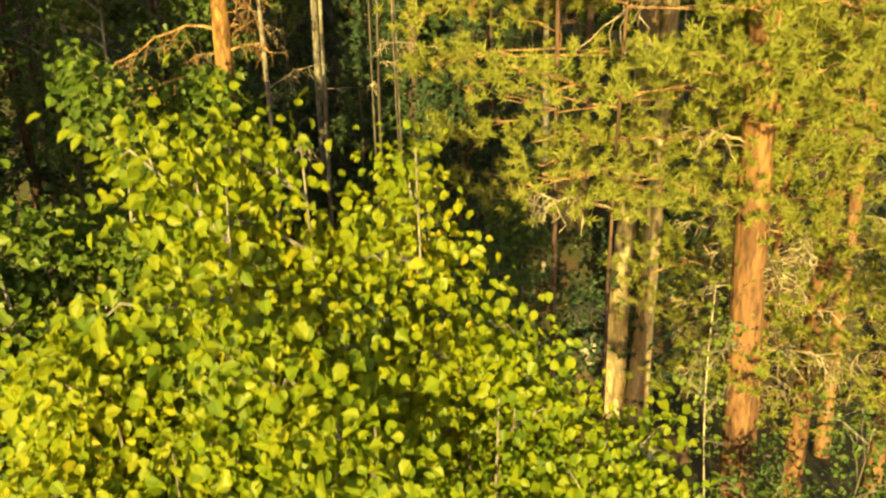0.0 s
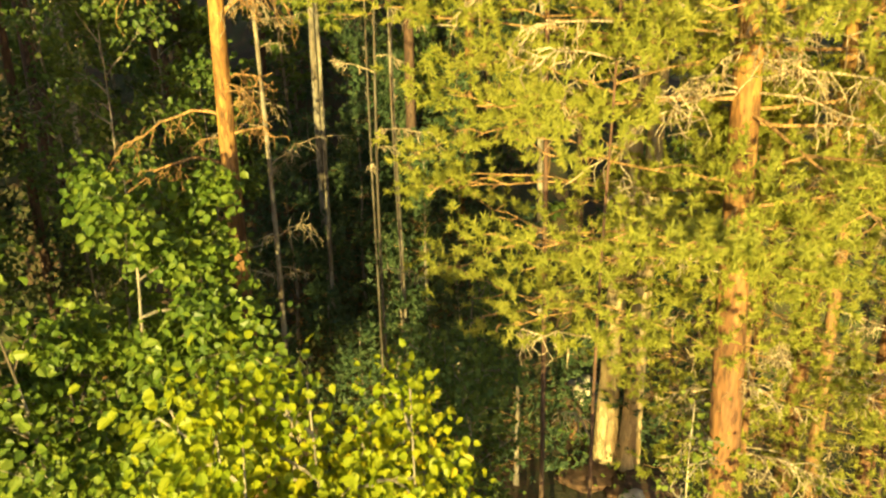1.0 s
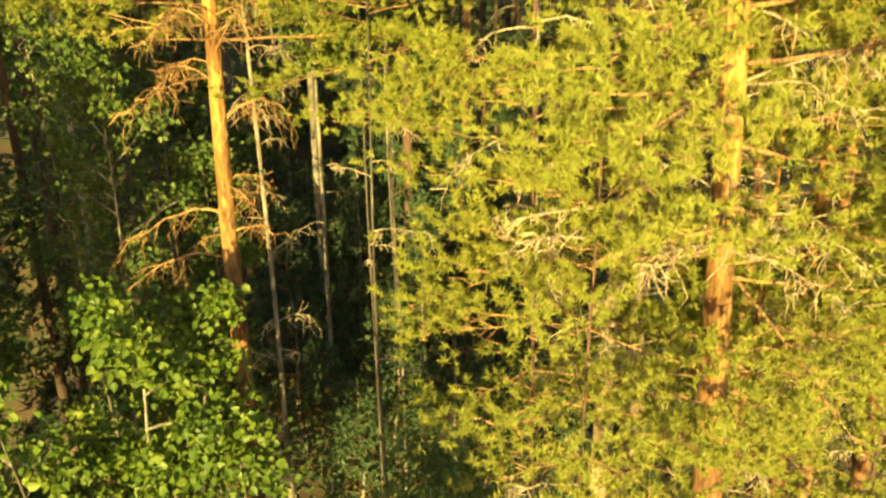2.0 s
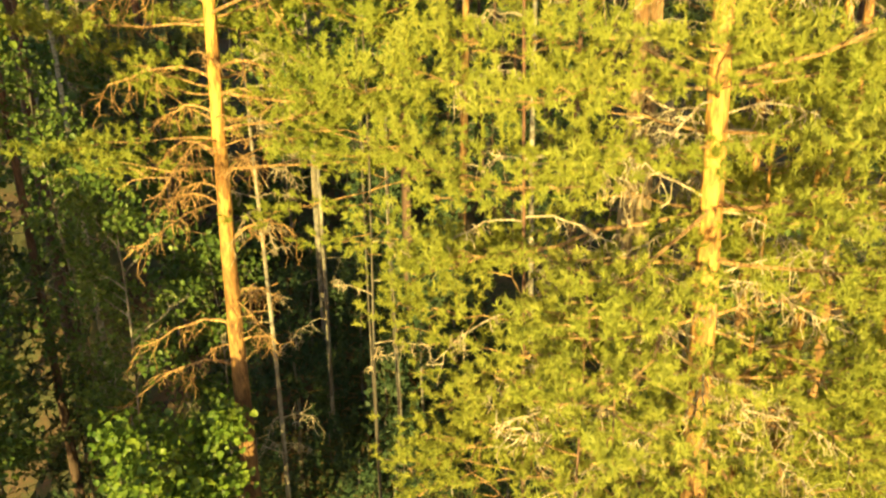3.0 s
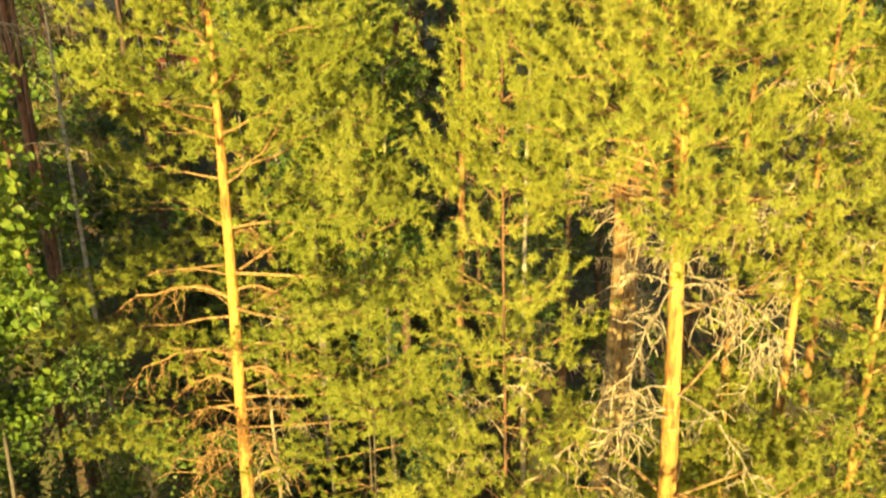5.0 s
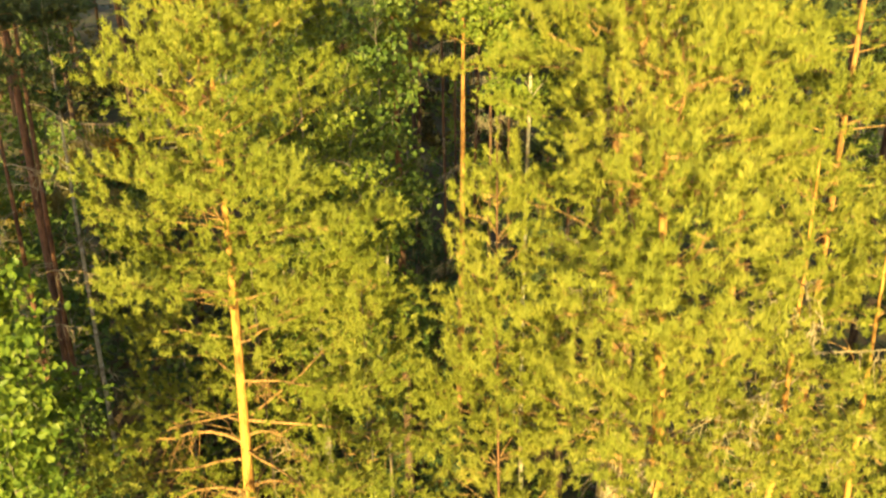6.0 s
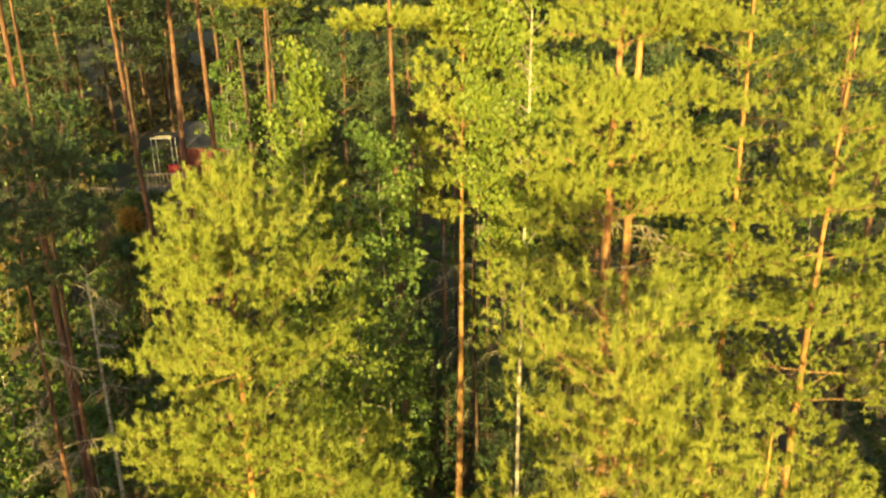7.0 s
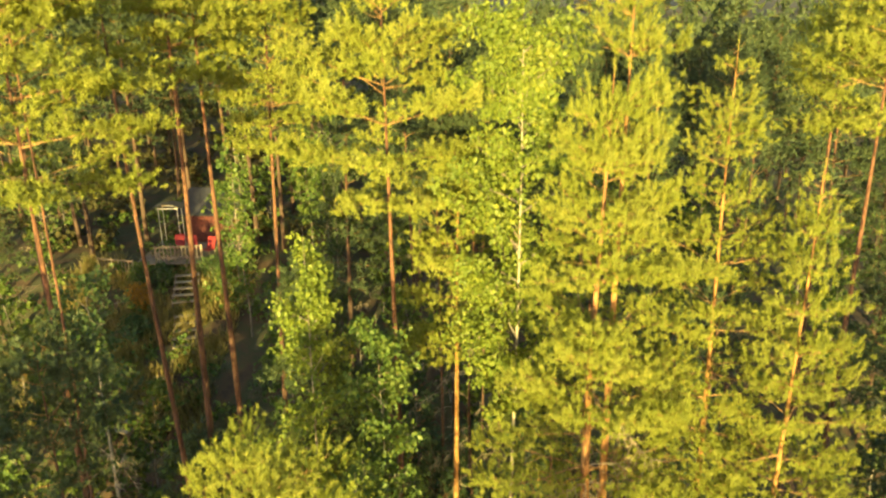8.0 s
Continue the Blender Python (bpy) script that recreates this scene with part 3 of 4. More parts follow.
broadleaf("birch_tree", 2.2, 5.35, 3.6, 0.011, 2.2, 0.3, 44, "slender white birch sapling", BIRCH, BIRCH_BARK, 200, 0.05)
broadleaf("birch_tree", -7.8, 15.9, 18.0, 0.08, 14.0, 1.1, 45, "birch with pale trunk among pines", SHADE_LEAF, BIRCH_BARK, 1600, 0.1)
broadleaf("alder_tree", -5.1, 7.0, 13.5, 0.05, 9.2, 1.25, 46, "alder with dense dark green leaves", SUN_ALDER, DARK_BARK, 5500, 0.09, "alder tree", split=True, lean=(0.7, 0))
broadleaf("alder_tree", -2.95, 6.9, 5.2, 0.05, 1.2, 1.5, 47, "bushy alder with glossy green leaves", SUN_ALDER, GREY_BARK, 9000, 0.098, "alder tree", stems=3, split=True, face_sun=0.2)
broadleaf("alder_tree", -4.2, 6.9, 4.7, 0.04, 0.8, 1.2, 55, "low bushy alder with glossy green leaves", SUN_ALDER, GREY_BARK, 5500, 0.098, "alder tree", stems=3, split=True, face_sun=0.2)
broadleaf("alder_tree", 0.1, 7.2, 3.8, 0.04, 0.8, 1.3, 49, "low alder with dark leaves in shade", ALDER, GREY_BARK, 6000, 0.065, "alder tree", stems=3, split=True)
for k, (ax, ay, at, ar) in enumerate(((-4.7, 10.3, 7.6, 1.2), (-6.0, 11.8, 9.2, 1.4), (-6.9, 10.0, 8.4, 1.3), (-3.9, 12.4, 6.0, 1.2), (-6.4, 8.6, 6.0, 1.1))):
    broadleaf("birch_tree", ax, ay, at, 0.03, 2.2, ar, 160 + k, "young birch with thin grey stem in half shade", ALDER, GREY_BARK, 3600, 0.085, twigs=5)
for k, (ax, ay, at, ar) in enumerate(((3.3, 5.3, 2.3, 0.7), (2.5, 5.0, 2.0, 0.6), (4.3, 5.8, 2.4, 0.7))):
    broadleaf("willow_shrub", ax, ay, at, 0.02, 0.5, ar, 66 + k, "small-leaved green willow shrub by the pines", ALDER, GREY_BARK, 2200, 0.05, "shrub", stems=3, twigs=5)
YOUNG = "young aspen with bright yellow-green leaves"
for k, (bx, by, bt, br, bn) in enumerate(((-0.85, 2.75, 5.1, 0.6, 9000), (-0.4, 2.8, 5.2, 0.45, 6500), (0.0, 2.85, 5.12, 0.4, 5500), (-1.2, 2.75, 4.55, 0.45, 6500),
                                          (0.3, 2.9, 4.5, 0.42, 6500), (-0.35, 2.4, 4.4, 0.5, 8000), (-0.95, 2.45, 4.5, 0.5, 8000), (0.66, 3.0, 3.85, 0.36, 4000), (-1.6, 2.6, 4.1, 0.5, 5000))):
    broadleaf("aspen_bush", bx, by, bt, 0.016, 2.9, br, 50 + k, YOUNG, ASPEN, GREY_BARK, int(bn * 1.25), 0.05, "aspen bush",
              stems=3, clump=0.2, droop=1.3, split=True, single=90 if k < 3 else 60, group="young aspens in the foreground", rise=(15, 50), face_sun=0.65)
# unseen shore alders added beside the view to shade the foot of the wood
for k, (ax, ay, at, ar) in enumerate(((-6.4, 4.4, 8.0, 1.6), (-8.8, 5.0, 10.5, 1.8), (-6.0, 1.2, 7.2, 1.4), (-10.8, 4.5, 8.5, 1.7))):
    broadleaf("alder_tree", ax, ay, at, 0.06, 1.2, ar, 60 + k, "unseen alder added to shade the edge of the wood", ALDER, GREY_BARK, 1700, 0.24, "alder tree", clump=0.4, twigs=4)

# ---- low growth: bilberry and saplings under the trees ----
def undergrowth(name, x0, x1, y0, y1, count, size, tall, mat, label, seed):
    r = np.random.default_rng(seed)
    n = count // 40
    cx, cy = r.uniform(x0, x1, n), r.uniform(y0, y1, n)
    cz = np.array([ground_z(a, b) for a, b in zip(cx, cy)])
    c = np.repeat(np.stack([cx, cy, cz], -1), 40, 0)
    c += r.normal(0, 1, c.shape) * [0.28, 0.28, 0] + np.stack([0 * c[:, 0], 0 * c[:, 0], r.random(len(c)) ** 0.7 * tall * np.repeat(r.uniform(0.3, 1.2, n), 40)], -1)
    tagged(link_mesh(name, *leaves(c, size, r, 0.1), mat), label, "undergrowth", kind="stuff")


undergrowth("shrub_layer", -19, 13, 4, 18, 18000, 0.08, 0.9, ALDER, "low green shrubs covering the forest floor", 71)
undergrowth("seedlings", -110, 60, 84, 170, 6000, 0.9, 3.2, HEATH, "dark young growth under the distant pines", 74)
undergrowth("bilberry", -40, 20, 42, 86, 18000, 0.34, 1.5, HEATH, "dark bilberry and seedlings under the far pines", 73)
undergrowth("hillside_shrubs", -34, 24, 17, 62, 19000, 0.22, 0.8, ALDER, "bilberry and heather on the wooded slope", 72)


# ---- the wood behind and beside: a few kinds of pine, each set down many times ----
WOOD = "pines of the wood on the slope"
KINDS = [pine("pine_tree", -30 + 3 * k, 30 + k, ground_z(-30 + 3 * k, 30 + k) + h, 0.14, ground_z(-30 + 3 * k, 30 + k) + h * cb, rr, 80 + k,
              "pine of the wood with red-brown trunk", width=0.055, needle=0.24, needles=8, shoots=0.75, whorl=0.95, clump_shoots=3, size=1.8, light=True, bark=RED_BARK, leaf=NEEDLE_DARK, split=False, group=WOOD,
              dead=((ground_z(-30 + 3 * k, 30 + k) + 2, ground_z(-30 + 3 * k, 30 + k) + h * cb, 3),))
         for k, (h, cb, rr) in enumerate(((15, 0.55, 2.2), (13, 0.45, 2.1), (16, 0.6, 2.4), (10, 0.25, 1.9)))]
FAR_KINDS = [pine("pine_tree", -46 + 3 * k, 40 + k, ground_z(-46 + 3 * k, 40 + k) + h, 0.14, ground_z(-46 + 3 * k, 40 + k) + h * cb, rr, 180 + k,
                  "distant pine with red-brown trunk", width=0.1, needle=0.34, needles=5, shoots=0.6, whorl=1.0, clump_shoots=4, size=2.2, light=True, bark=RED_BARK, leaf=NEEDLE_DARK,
                  split=False, group=WOOD)
             for k, (h, cb, rr) in enumerate(((15, 0.45, 2.4), (12, 0.35, 2.3), (17, 0.5, 2.6)))]
BUSH = [broadleaf("birch_tree", -34 - 3 * k, 34, ground_z(-34 - 3 * k, 34) + h, 0.05, ground_z(-34 - 3 * k, 34) + 1.2, rr, 90 + k,
                  "young birch in the shade of the pines", ALDER, GREY_BARK, 1000, 0.19, twigs=3, group="young birches under the pines")
        for k, (h, rr) in enumerate(((6, 1.4), (9, 1.6)))]
YOUNG_SPRUCE = [pine("spruce_tree", -38 - 3 * k, 40, ground_z(-38 - 3 * k, 40) + h, 0.05, ground_z(-38 - 3 * k, 40) + 0.5, rr, 96 + k, "young dark green spruce in shade",
                     width=0.05, needle=0.12, needles=9, whorl=0.5, clump_shoots=6, size=1.2, split=False, group="young spruces under the pines", spire=1.3, leaf=SPRUCE, bark=GREY_BARK)
                for k, (h, rr) in enumerate(((3.6, 1.0), (5.5, 1.3)))]
TAKEN = [(-5.3, 22), (-6.87, 12.1), (14, 25), (12.9, 20.5), (-2.85, 9.85), (2.4, 5.95), (3.3, 13.1), (3.7, 12.8), (6.25, 13.9), (6.9, 11.8), (-0.68, 17), (0.8, 18.3), (-8.6, 15.4), (-7, 20), (-6.1, 21),
         (-6.8, 18.6), (2.35, 16.4), (-2.3, 14.6), (-2.5, 16.5), (-7.8, 15.9), (5.0, 7.4)]


def free(x, y, gap):
    if any((x - a) ** 2 + (y - b) ** 2 < gap * gap for a, b in TAKEN):
        return False
    s = x / max(y, 1)
    if 12 < y < 46 and -0.47 < s < -0.22 and x < -4:  # the way up to the cabin
        return y > 46
    if y < 28 and -0.035 < s < 0.055:                # the dark lane between the trunks
        return False
    return True


placed = 0
r = np.random.default_rng(5)
for _ in range(4000):
    y = 14 + 66 * r.random()
    x = r.uniform(-1, 1) * (0.66 * y + 8)
    if y < 18 and abs(x) < 9:
        continue
    if free(x, y, 2.3 if y < 40 else 2.9):
        kind = FAR_KINDS[r.integers(0, 3)] if y > 36 else KINDS[r.integers(0, 4) if y > 24 else r.choice([0, 1, 2])]
        tilt = r.normal(0, 1.2), r.normal(0, 1.2), r.uniform(0, 360)
        if not (-20 < x < -11 and y < 27):  # an opening through which the sun reaches the slope below the cabin
            copy_thing(kind, pose(x, y, ground_z(x, y) - 0.15, *tilt))
        TAKEN.append((x, y))
        placed += 1
        if placed >= 105:
            break
for _ in range(50):
    y = r.uniform(17, 45)
    x = r.uniform(-1, 1) * (0.6 * y + 3)
    if free(x, y, 1.0):
        copy_thing(BUSH[r.integers(0, 2)], pose(x, y, ground_z(x, y) - 0.1, 0, 0, r.uniform(0, 360)))
for x, y, k in ((-1.8, 16.2, 1), (-2.6, 17.2, 0), (-0.3, 15.4, 1), (-3.3, 15.4, 1), (-1.2, 15.0, 0), (0.4, 17.2, 1), (-1.0, 17.6, 1), (-2.4, 14.2, 0), (-1.6, 12.6, 0), (-0.9, 14.0, 0), (-3.9, 13.2, 1), (-4.8, 15.2, 0), (-1.7, 18.2, 1), (-3.4, 18.6, 0), (-5.6, 13.4, 0), (0.4, 13.4, 0), (1.4, 12.4, 1), (3.9, 13.6, 1),
                (-6.9, 12.6, 1), (0.1, 23.5, 1), (1.5, 24.5, 1), (-2.2, 22.5, 1), (-4.6, 23.8, 0), (4.8, 16.2, 1), (-0.6, 26.5, 1), (2.6, 21.5, 1)):
    copy_thing(YOUNG_SPRUCE[k], pose(x, y, ground_z(x, y) - 0.15, 0, 0, 77 * x + 31 * y))
# unseen pines added beside the view to block the low sun
for x, y, top, sd in ((-8.8, 8.4, 14.0, 98), (-12.2, 8.0, 14.0, 99), (-7.7, 3.4, 18.0, 103), (-9.5, 5.2, 18.6, 104), (9.4, 7.5, 18.5, 100), (11.8, 8.5, 17.5, 101), (14.2, 7.2, 18.5, 102)):
    pine("pine_tree", x, y, top, 0.13, {103: 12.5, 104: 6.0}.get(sd, 4.0), 2.3, sd, "unseen pine with low branches added beside the view for shade", width=0.09, needle=0.26, needles=6, clump_shoots=4, size=1.8, light=True, split=False, group=WOOD)
for _ in range(80):
    y = r.uniform(47, 84)
    x = r.uniform(-36, 34)
    if free(x, y, 1.7):
        copy_thing(FAR_KINDS[r.integers(0, 3)], pose(x, y, ground_z(x, y) - 0.15, 0, 0, r.uniform(0, 360)))
        TAKEN.append((x, y))
for x, y, k in ((-9.4, 42.0, 0), (-11.4, 42.8, 1), (-8.0, 43.2, 1), (-7.0, 40.5, 0), (-10.4, 37.0, 0), (-9.0, 33.5, 1), (-5.4, 18.6, 0), (-6.6, 17.4, 1),
                (-12.6, 19.4, 1), (-13.8, 21.0, 0), (-15.2, 22.6, 1), (-12.2, 22.2, 0), (-16.8, 24.8, 1), (-14.4, 25.4, 0), (-4.2, 20.6, 1), (-8.6, 22.0, 0), (-5.4, 25.2, 1), (-10.6, 24.6, 0), (-9.4, 18.0, 1), (-11.2, 20.5, 0), (-3.0, 24.5, 0)):
    copy_thing(BUSH[k], pose(x, y, ground_z(x, y) - 0.1, 0, 0, 53 * x + 17 * y))


def far_woods():
    """The closed wood beyond: many small rough crowns in one mesh."""
    r = np.random.default_rng(17)
    starts, ways = [], []
    for _ in range(560):
        y = r.uniform(70, 260)
        x = r.uniform(-1, 1) * 0.8 * y
        z, h = ground_z(x, y), r.uniform(12, 18) + y * 0.03
        n = 42
        q = r.random(n) ** 0.8
        a = r.uniform(0, 2 * math.pi, n)
        rad = 2.2 * (1.05 - q) ** 0.7 * r.uniform(0.5, 1, n)
        starts.append(np.stack([x + rad * np.cos(a), y + rad * np.sin(a), z + h * (0.25 + 0.75 * q)], -1))
        ways.append(unit(np.stack([np.cos(a) * 0.6, np.sin(a) * 0.6, 0.8 + 0 * a], -1)))
    v, f = brush(np.concatenate(starts), np.concatenate(ways), np.full(560 * 42, 0.9), 5, 0.8, 0.4, r)
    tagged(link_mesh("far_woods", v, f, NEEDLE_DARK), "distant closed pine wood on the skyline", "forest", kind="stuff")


far_woods()
# pines round the cabin; the edge of the wood goes on to both sides
for x, y, k in ((-10.6, 42.3, 2), (-8.8, 41.5, 0), (-12.2, 43.2, 2), (-17.5, 43, 0), (-19.5, 40, 2)):
    copy_thing(FAR_KINDS[k], pose(x, y, ground_z(x, y) - 0.15, 0, 0, 40 * x))
# mostly out of view, added to shade the wood and the deck
for x, y, k in ((-8.6, 8.2, 1), (-10.5, 11, 0), (-8.2, 11.8, 3), (-11, 5.5, 1), (-6.9, 19.2, 3), (-16.7, 14.4, 0), (-18.4, 16.0, 2), (-15.9, 19.8, 1), (-17.6, 21.0, 1), (11.5, 12, 0), (9.5, 14, 3)):
    copy_thing(KINDS[k], pose(x, y, ground_z(x, y) - 0.15, 0, 0, 40 * x))

# ---- the cabin on the slope, with its stairs and deck ----
RED_PAINT = plain_material("red_boards", (0.10, 0.022, 0.016), 0.75, 5, 0.4)
ROOF_FELT = plain_material("roof_felt", (0.035, 0.035, 0.04), 0.85, 8, 0.4)
GREY_WOOD = plain_material("weathered_boards", (0.2, 0.155, 0.11), 0.8, 12, 0.35)
PALE_WOOD = plain_material("pale_boards", (0.26, 0.215, 0.15), 0.75, 12, 0.25)
WHITE_PAINT = plain_material("white_paint", (0.45, 0.43, 0.37), 0.6, 9, 0.12)
RED_CLOTH = plain_material("red_canvas", (0.22, 0.016, 0.018), 0.8, 20, 0.25)
m_glass, n_glass, l_glass, s_glass = material("window_glass")
s_glass.inputs["Base Color"].default_value = (0.02, 0.025, 0.03, 1)
s_glass.inputs["Roughness"].default_value = 0.08


def stairs(x0, y0, z0, x1, y1, z1, steps, width, label):
    st = empty("stairs", x0, y0, z0, label, "stairs", "wooden stairs up the slope")
    d = Vector((x1 - x0, y1 - y0, z1 - z0))
    turn = math.atan2(d.y, d.x) - math.pi / 2
    for k in range(steps):
        p = d * ((k + 0.5) / steps)
        part("tread", box(width, 0.27, 0.05, Matrix.Translation(p) @ Matrix.Rotation(turn, 4, "Z")), PALE_WOOD, st)
    side = Vector((math.cos(turn), math.sin(turn), 0)) * (width / 2 - 0.04)
    for s in (-1, 1):
        m = Matrix.Translation(d * 0.5 + side * s - Vector((0, 0, 0.14))) @ d.to_track_quat("Y", "Z").to_matrix().to_4x4()
        part("stringer", box(0.05, d.length, 0.18, m), GREY_WOOD, st)
        for q in (0.05, 0.95):
            part("post", box(0.08, 0.08, 1.2, Matrix.Translation(d * q + side * s - Vector((0, 0, 0.62)))), GREY_WOOD, st)
    return st


stairs(-13.6, 27.6, 6.35, -12.4, 30.8, 7.65, 7, 0.95, "lower flight of weathered wooden stairs on the slope")
stairs(-11.9, 31.9, 7.9, -12.7, 34.9, 9.05, 6, 1.1, "middle flight of weathered wooden stairs on the slope")
stairs(-12.9, 35.4, 9.25, -13.3, 37.6, 10.3, 5, 1.3, "broad upper flight of weathered wooden stairs to the deck")


def deck():
    dk = empty("deck", -13.6, 40.2, 10.5, "weathered plank deck before the cabin", "deck")
    for k in range(26):
        part("plank", box(5.6, 0.145, 0.03, Matrix.Translation((0, -2 + k * 0.16, 0.1)), 0), GREY_WOOD, dk)
    for x in (-2.6, 0, 2.6):
        for y in (-1.9, 1.9):
            part("post", box(0.12, 0.12, 2.2, Matrix.Translation((x, y, -1.02))), GREY_WOOD, dk)
        part("joist", box(0.08, 4.1, 0.16, Matrix.Translation((x + 0.1, 0, 0.0))), GREY_WOOD, dk)


def railing(x, y, z, length, turn, label, slats):
    rl = empty("railing", x, y, z, label, "railing")
    rl.rotation_euler = (0, 0, radians(turn))
    for zz in (0.35, 0.95):
        part("rail", box(length, 0.05, 0.09, Matrix.Translation((0, 0, zz))), GREY_WOOD, rl)
    for k in range(slats):
        part("slat", box(0.07, 0.025, 0.85, Matrix.Translation((-length / 2 + (k + 0.5) * length / slats, -0.04, 0.6))), GREY_WOOD, rl)
    for s in (-1, 1):
        part("post", box(0.09, 0.09, 1.1, Matrix.Translation((s * (length / 2 - 0.05), 0, 0.5))), GREY_WOOD, rl)


def cabin():
    cb = empty("cabin", -12.9, 44.4, 10.45, "low dark red boarded cabin with a black felt roof", "cabin")
    cb.scale, cb.rotation_euler = (0.74, 0.74, 0.74), (0, 0, radians(82))
    wl = part("wall", box(5.6, 4.6, 3.0, Matrix.Translation((0, 0, 1.3))), RED_PAINT, cb)
    for k in range(30):
        part("board", box(0.13, 0.03, 2.9, Matrix.Translation((-2.7 + k * 0.186, -2.318, 1.3)), 0), RED_PAINT, wl)
    bm = bmesh.new()
    for s in (-1, 1):
        c = [bm.verts.new(p) for p in ((s * 3.3, -2.9, 2.45), (s * 3.3, 2.9, 2.45), (0, 2.9, 4.1), (0, -2.9, 4.1))]
        bm.faces.new(c)
    bmesh.ops.remove_doubles(bm, verts=bm.verts[:], dist=0.001)
    bmesh.ops.solidify(bm, geom=bm.faces[:], thickness=0.14)
    part("roof", bm, ROOF_FELT, cb, "black felt gable roof")
    part("gable", gable(), RED_PAINT, cb)
    dr = part("door", box(0.85, 0.06, 2.05, Matrix.Translation((1.2, -2.37, 1.0))), GREY_WOOD, cb, "weathered board door")
    part("door_handle", box(0.12, 0.05, 0.03, Matrix.Translation((0.9, -2.43, 1.0))), ROOF_FELT, dr)
    w = part("window", box(1.1, 0.07, 1.0, Matrix.Translation((-1.0, -2.37, 1.5))), GREY_WOOD, cb, "small two-pane window")
    for s in (-1, 1):
        part("pane", box(0.44, 0.02, 0.84, Matrix.Translation((-1.0 + s * 0.25, -2.415, 1.5)), 0), m_glass, w)


def gable():
    bm = bmesh.new()
    rows = [[bm.verts.new((x, y, z)) for x, z in ((-2.8, 2.8), (2.8, 2.8), (0, 4.0))] for y in (-2.28, 2.28)]
    bm.faces.new(rows[0])
    bm.faces.new(rows[1][::-1])
    for i in range(3):
        bm.faces.new((rows[0][i], rows[1][i], rows[1][(i + 1) % 3], rows[0][(i + 1) % 3]))
    bmesh.ops.recalc_face_normals(bm, faces=bm.faces[:])
    return bm


def canopy():
    cn = empty("canopy", -15.2, 41.2, 10.6, "small pale arched canopy on thin white posts", "canopy")
    for x in (-0.55, 0.55):
        for y in (-0.35, 0.35):
            part("post", box(0.04, 0.04, 2.5, Matrix.Translation((x, y, 1.25))), WHITE_PAINT, cn)
    bm = bmesh.new()
    rows = []
    for k in range(9):
        a = -1 + k / 4
        rows.append([bm.verts.new((0.85 * a, y, 2.52 + 0.2 * (1 - a * a))) for y in (-0.5, 0.5)])
    for p, q in zip(rows, rows[1:]):
        bm.faces.new((p[0], q[0], q[1], p[1]))
    bmesh.ops.solidify(bm, geom=bm.faces[:], thickness=0.05)
    part("roof", bm, PALE_WOOD, cn, "pale arched roof sheet")
    for y in (-0.35, 0.35):
        part("beam", box(1.2, 0.05, 0.09, Matrix.Translation((0, y, 2.46))), WHITE_PAINT, cn)


def deck_chair(x, y, turn):
    ch = empty("deck_chair", x, y, 10.62, "folding chair with red canvas on the deck", "chair", "red chairs on the deck")
    ch.rotation_euler = (0, 0, radians(turn))
    part("seat", box(0.55, 0.5, 0.05, Matrix.Translation((0, 0, 0.42)) @ Matrix.Rotation(radians(-8), 4, "X"), 0.02), RED_CLOTH, ch)
    part("backrest", box(0.55, 0.05, 0.7, Matrix.Translation((0, 0.3, 0.75)) @ Matrix.Rotation(radians(-20), 4, "X"), 0.02), RED_CLOTH, ch)
    for sx in (-0.25, 0.25):
        for sy in (-0.2, 0.22):
            part("leg", box(0.035, 0.035, 0.44, Matrix.Translation((sx, sy, 0.21)), 0.005), GREY_WOOD, ch)


deck()
railing(-13.9, 38.25, 10.6, 2.6, 4, "slatted wooden railing along the deck", 13)
railing(-17.6, 38.6, 9.8, 2.4, -16, "low slatted fence on the grassy slope", 11)
cabin()
canopy()
deck_chair(-13.5, 39.6, 30)
deck_chair(-12.6, 39.3, -25)
deck_chair(-14.4, 39.9, 10)


def dry_grass():
    r = np.random.default_rng(9)
    n = 16000
    gx, gy = r.uniform(-20, -10, n), r.uniform(28, 40, n)
    keep = np.array([noise.noise((a * 0.5, b * 0.5, 8)) > -0.15 for a, b in zip(gx, gy)])
    gx, gy = gx[keep], gy[keep]
    n = len(gx)
    base = np.stack([gx, gy, np.array([ground_z(a, b) - 0.03 for a, b in zip(gx, gy)])], -1)
    up = unit(r.normal(0, 0.35, (n, 3)) + [0, 0, 1])
    side = unit(np.cross(up, r.normal(size=(n, 3))))
    h = r.uniform(0.35, 1.0, (n, 1))
    v = np.stack([base - side * 0.04, base + side * 0.04, base + up * h + side * 0.06], 1).reshape(-1, 3)
    m = leaf_material("dry_grass", ((0.0, (0.10, 0.11, 0.03)), (0.5, (0.2, 0.17, 0.05)), (1.0, (0.3, 0.22, 0.09))), 0.2)
    tagged(link_mesh("dry_grass", v, np.arange(n * 3).reshape(-1, 3), m), "yellowed tall grass beside the stairs", "grass", kind="stuff")


dry_grass()


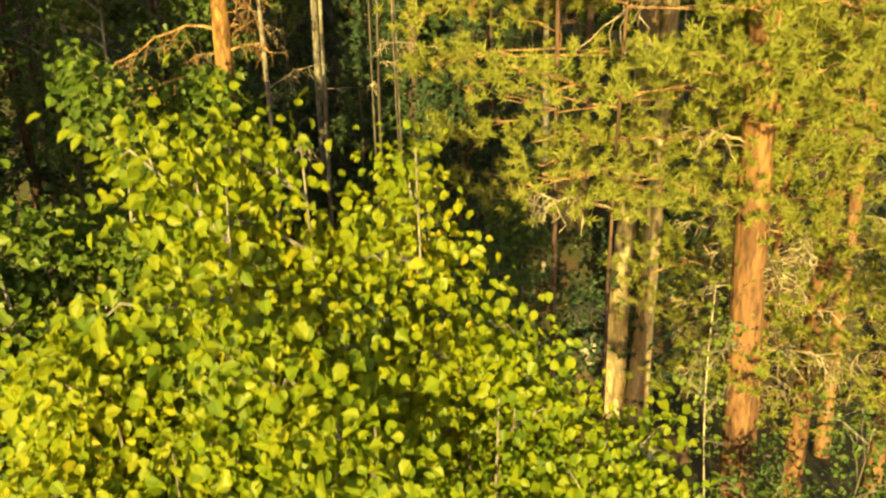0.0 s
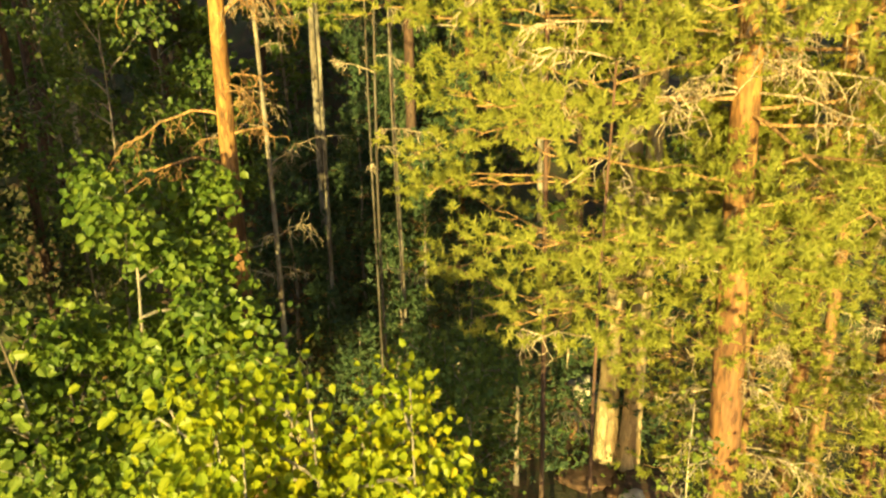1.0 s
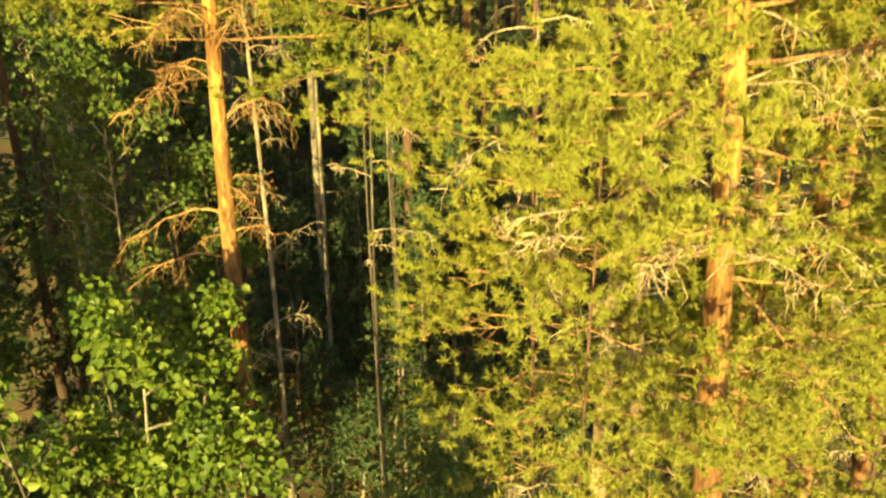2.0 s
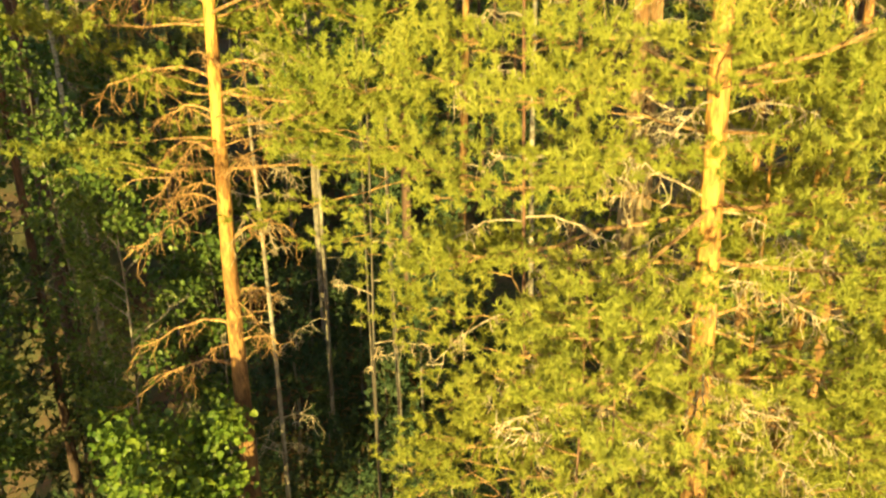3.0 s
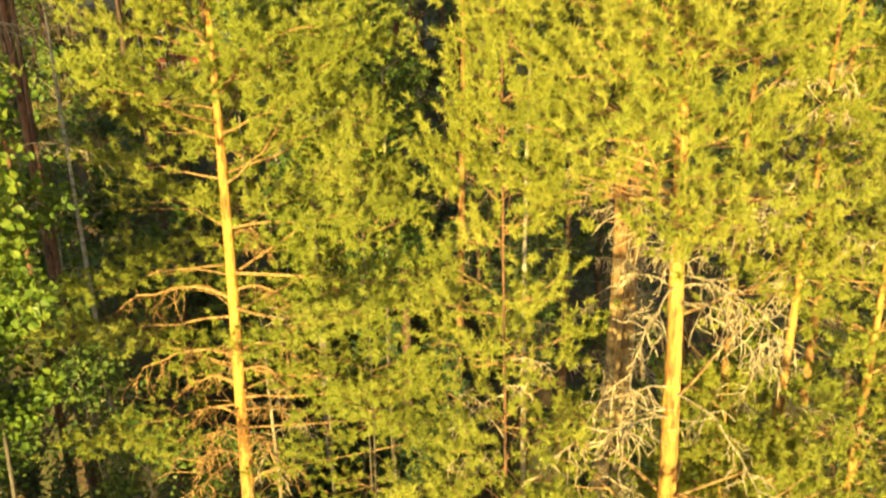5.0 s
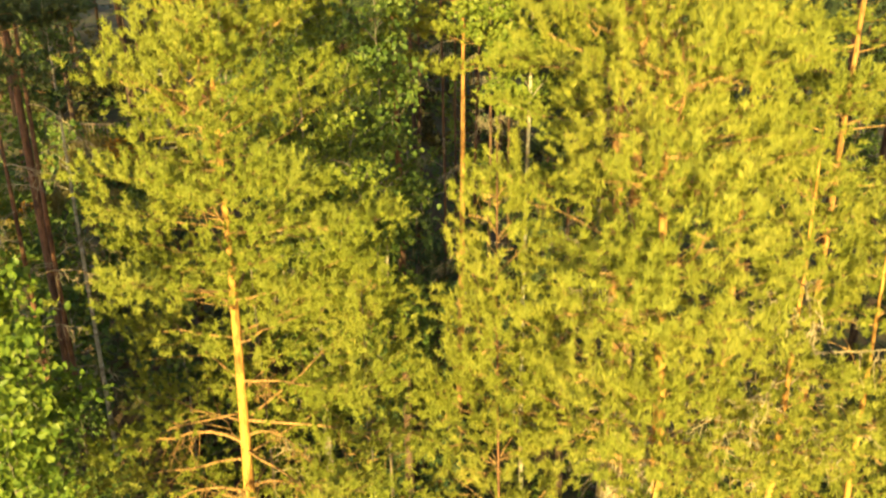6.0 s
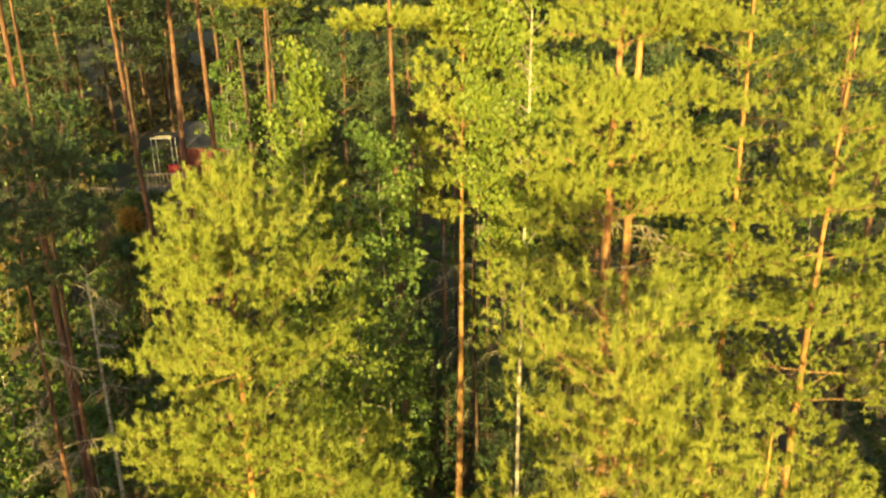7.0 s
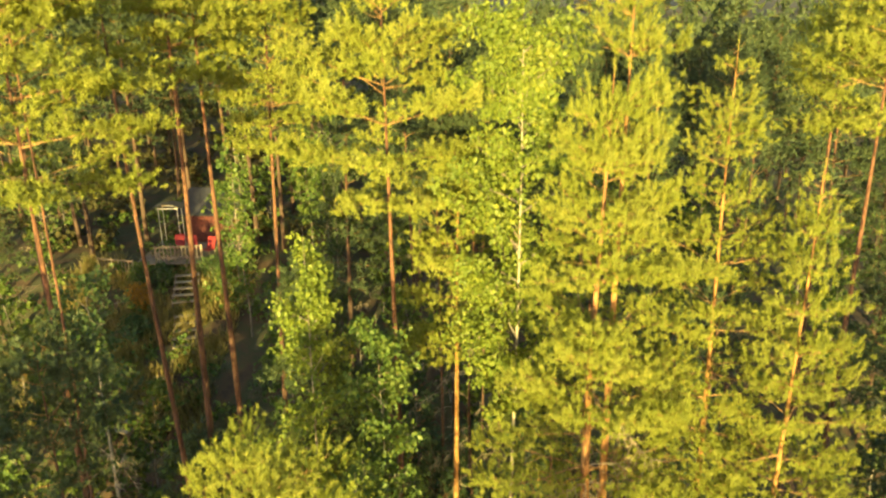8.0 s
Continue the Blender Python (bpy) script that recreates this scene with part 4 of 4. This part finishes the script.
# ---- windfall and stones at the foot of the pale pine ----
def fallen_log():
    lg = empty("fallen_log", 2.4, 14.2, -0.98, "dark weathered fallen trunk resting on a stump", "log")
    t = np.linspace(0, 1, 12)
    pts = np.stack([t * 1.3, 0.05 * np.sin(t * 5), t * -1.7 + 0.04 * np.sin(t * 7)], -1)
    link_mesh("trunk", *tube(pts, 0.085 + 0.035 * t, 10), RED_BARK, lg, smooth=True)
    r = np.random.default_rng(31)
    for q in (0.05, 0.2, 0.38, 0.6):
        a = pts[int(q * 11)]
        d = unit(np.array([r.normal(0, 0.4), r.normal(0, 0.6), 0.8]))
        link_mesh("branch_stub", *tube([a, a + d * 0.16, a + d * 0.3 + r.normal(0, 0.03, 3)], [0.025, 0.02, 0.012], 5), RED_BARK, lg)


def stump():
    z = ground_z(2.78, 13.95)
    st = empty("tree_stump", 2.78, 13.95, z - 0.1, "reddish broken tree stump", "stump")
    t = np.linspace(0, 1, 9)
    pts = np.stack([0.03 * np.sin(t * 4), 0.02 * np.sin(t * 6), t * (-1.5 - z)], -1)
    link_mesh("trunk", *tube(pts, 0.12 - 0.045 * t ** 0.5, 10), PINE_BARK, st, smooth=True)
    v, f = tube(np.stack([pts[-1], pts[-1] + [0.01, 0, 0.02]]), [0.074, 0.01], 10)
    link_mesh("broken_top", v, f, TWIG, st, "pale splintered wood")


def lump(name, x, y, sx, sy, sz, seed, mat, label, category):
    bm = bmesh.new()
    bmesh.ops.create_icosphere(bm, subdivisions=4, radius=1)
    for v in bm.verts:
        n = noise.fractal(v.co * 1.6 + Vector((seed, 0, 0)), 1.0, 2.0, 4)
        v.co *= 1 + 0.28 * n
        v.co = Vector((v.co.x * sx, v.co.y * sy, v.co.z * sz))
    ob = part(name, bm, mat, None, label)
    ob.location = (x, y, ground_z(x, y) + sz * 0.25)
    tagged(ob, label, category)
    for poly in ob.data.polygons:
        poly.use_smooth = True


STONE = plain_material("pale_stone", (0.42, 0.36, 0.28), 0.85, 5, 0.35)
SOIL = plain_material("bare_soil", (0.10, 0.055, 0.03), 0.95, 9, 0.5)
fallen_log()
stump()
lump("boulder", 3.15, 14.8, 0.36, 0.3, 0.36, 3, STONE, "pale weathered boulder behind the pines", "boulder")
lump("boulder", 3.55, 11.7, 0.3, 0.25, 0.22, 8, STONE, "small pale boulder on bare soil", "boulder")
lump("earth_bank", 3.9, 12.1, 0.7, 0.6, 0.2, 5, SOIL, "brown bare earth bank among roots", "earth bank")
lump("earth_bank", 2.9, 12.6, 0.7, 0.5, 0.09, 6, SOIL, "low brown earth bank round a trunk", "earth bank")

RUST = leaf_material("rusty_leaves", ((0.0, (0.22, 0.12, 0.02)), (0.5, (0.36, 0.18, 0.025)), (1.0, (0.45, 0.26, 0.04))), 0.3)
for k, (ax, ay, ah) in enumerate(((-17.6, 30.6, 1.5), (-18.9, 31.6, 1.2), (-14.9, 35.6, 1.3))):
    broadleaf("rowan_shrub", ax, ay, ground_z(ax, ay) + ah, 0.02, ground_z(ax, ay) + 0.3, 0.8, 170 + k, "low shrub with rusty orange leaves on the slope", RUST, GREY_BARK, 900, 0.11, "shrub", stems=2, twigs=4)

for k, (ax, ay, ah) in enumerate(((-15.8, 37.3, 1.3), (-12.1, 37.7, 1.5), (-11.2, 38.2, 1.9), (-14.6, 37.6, 1.0), (-10.9, 36.6, 1.4), (-14.7, 33.2, 1.0))):
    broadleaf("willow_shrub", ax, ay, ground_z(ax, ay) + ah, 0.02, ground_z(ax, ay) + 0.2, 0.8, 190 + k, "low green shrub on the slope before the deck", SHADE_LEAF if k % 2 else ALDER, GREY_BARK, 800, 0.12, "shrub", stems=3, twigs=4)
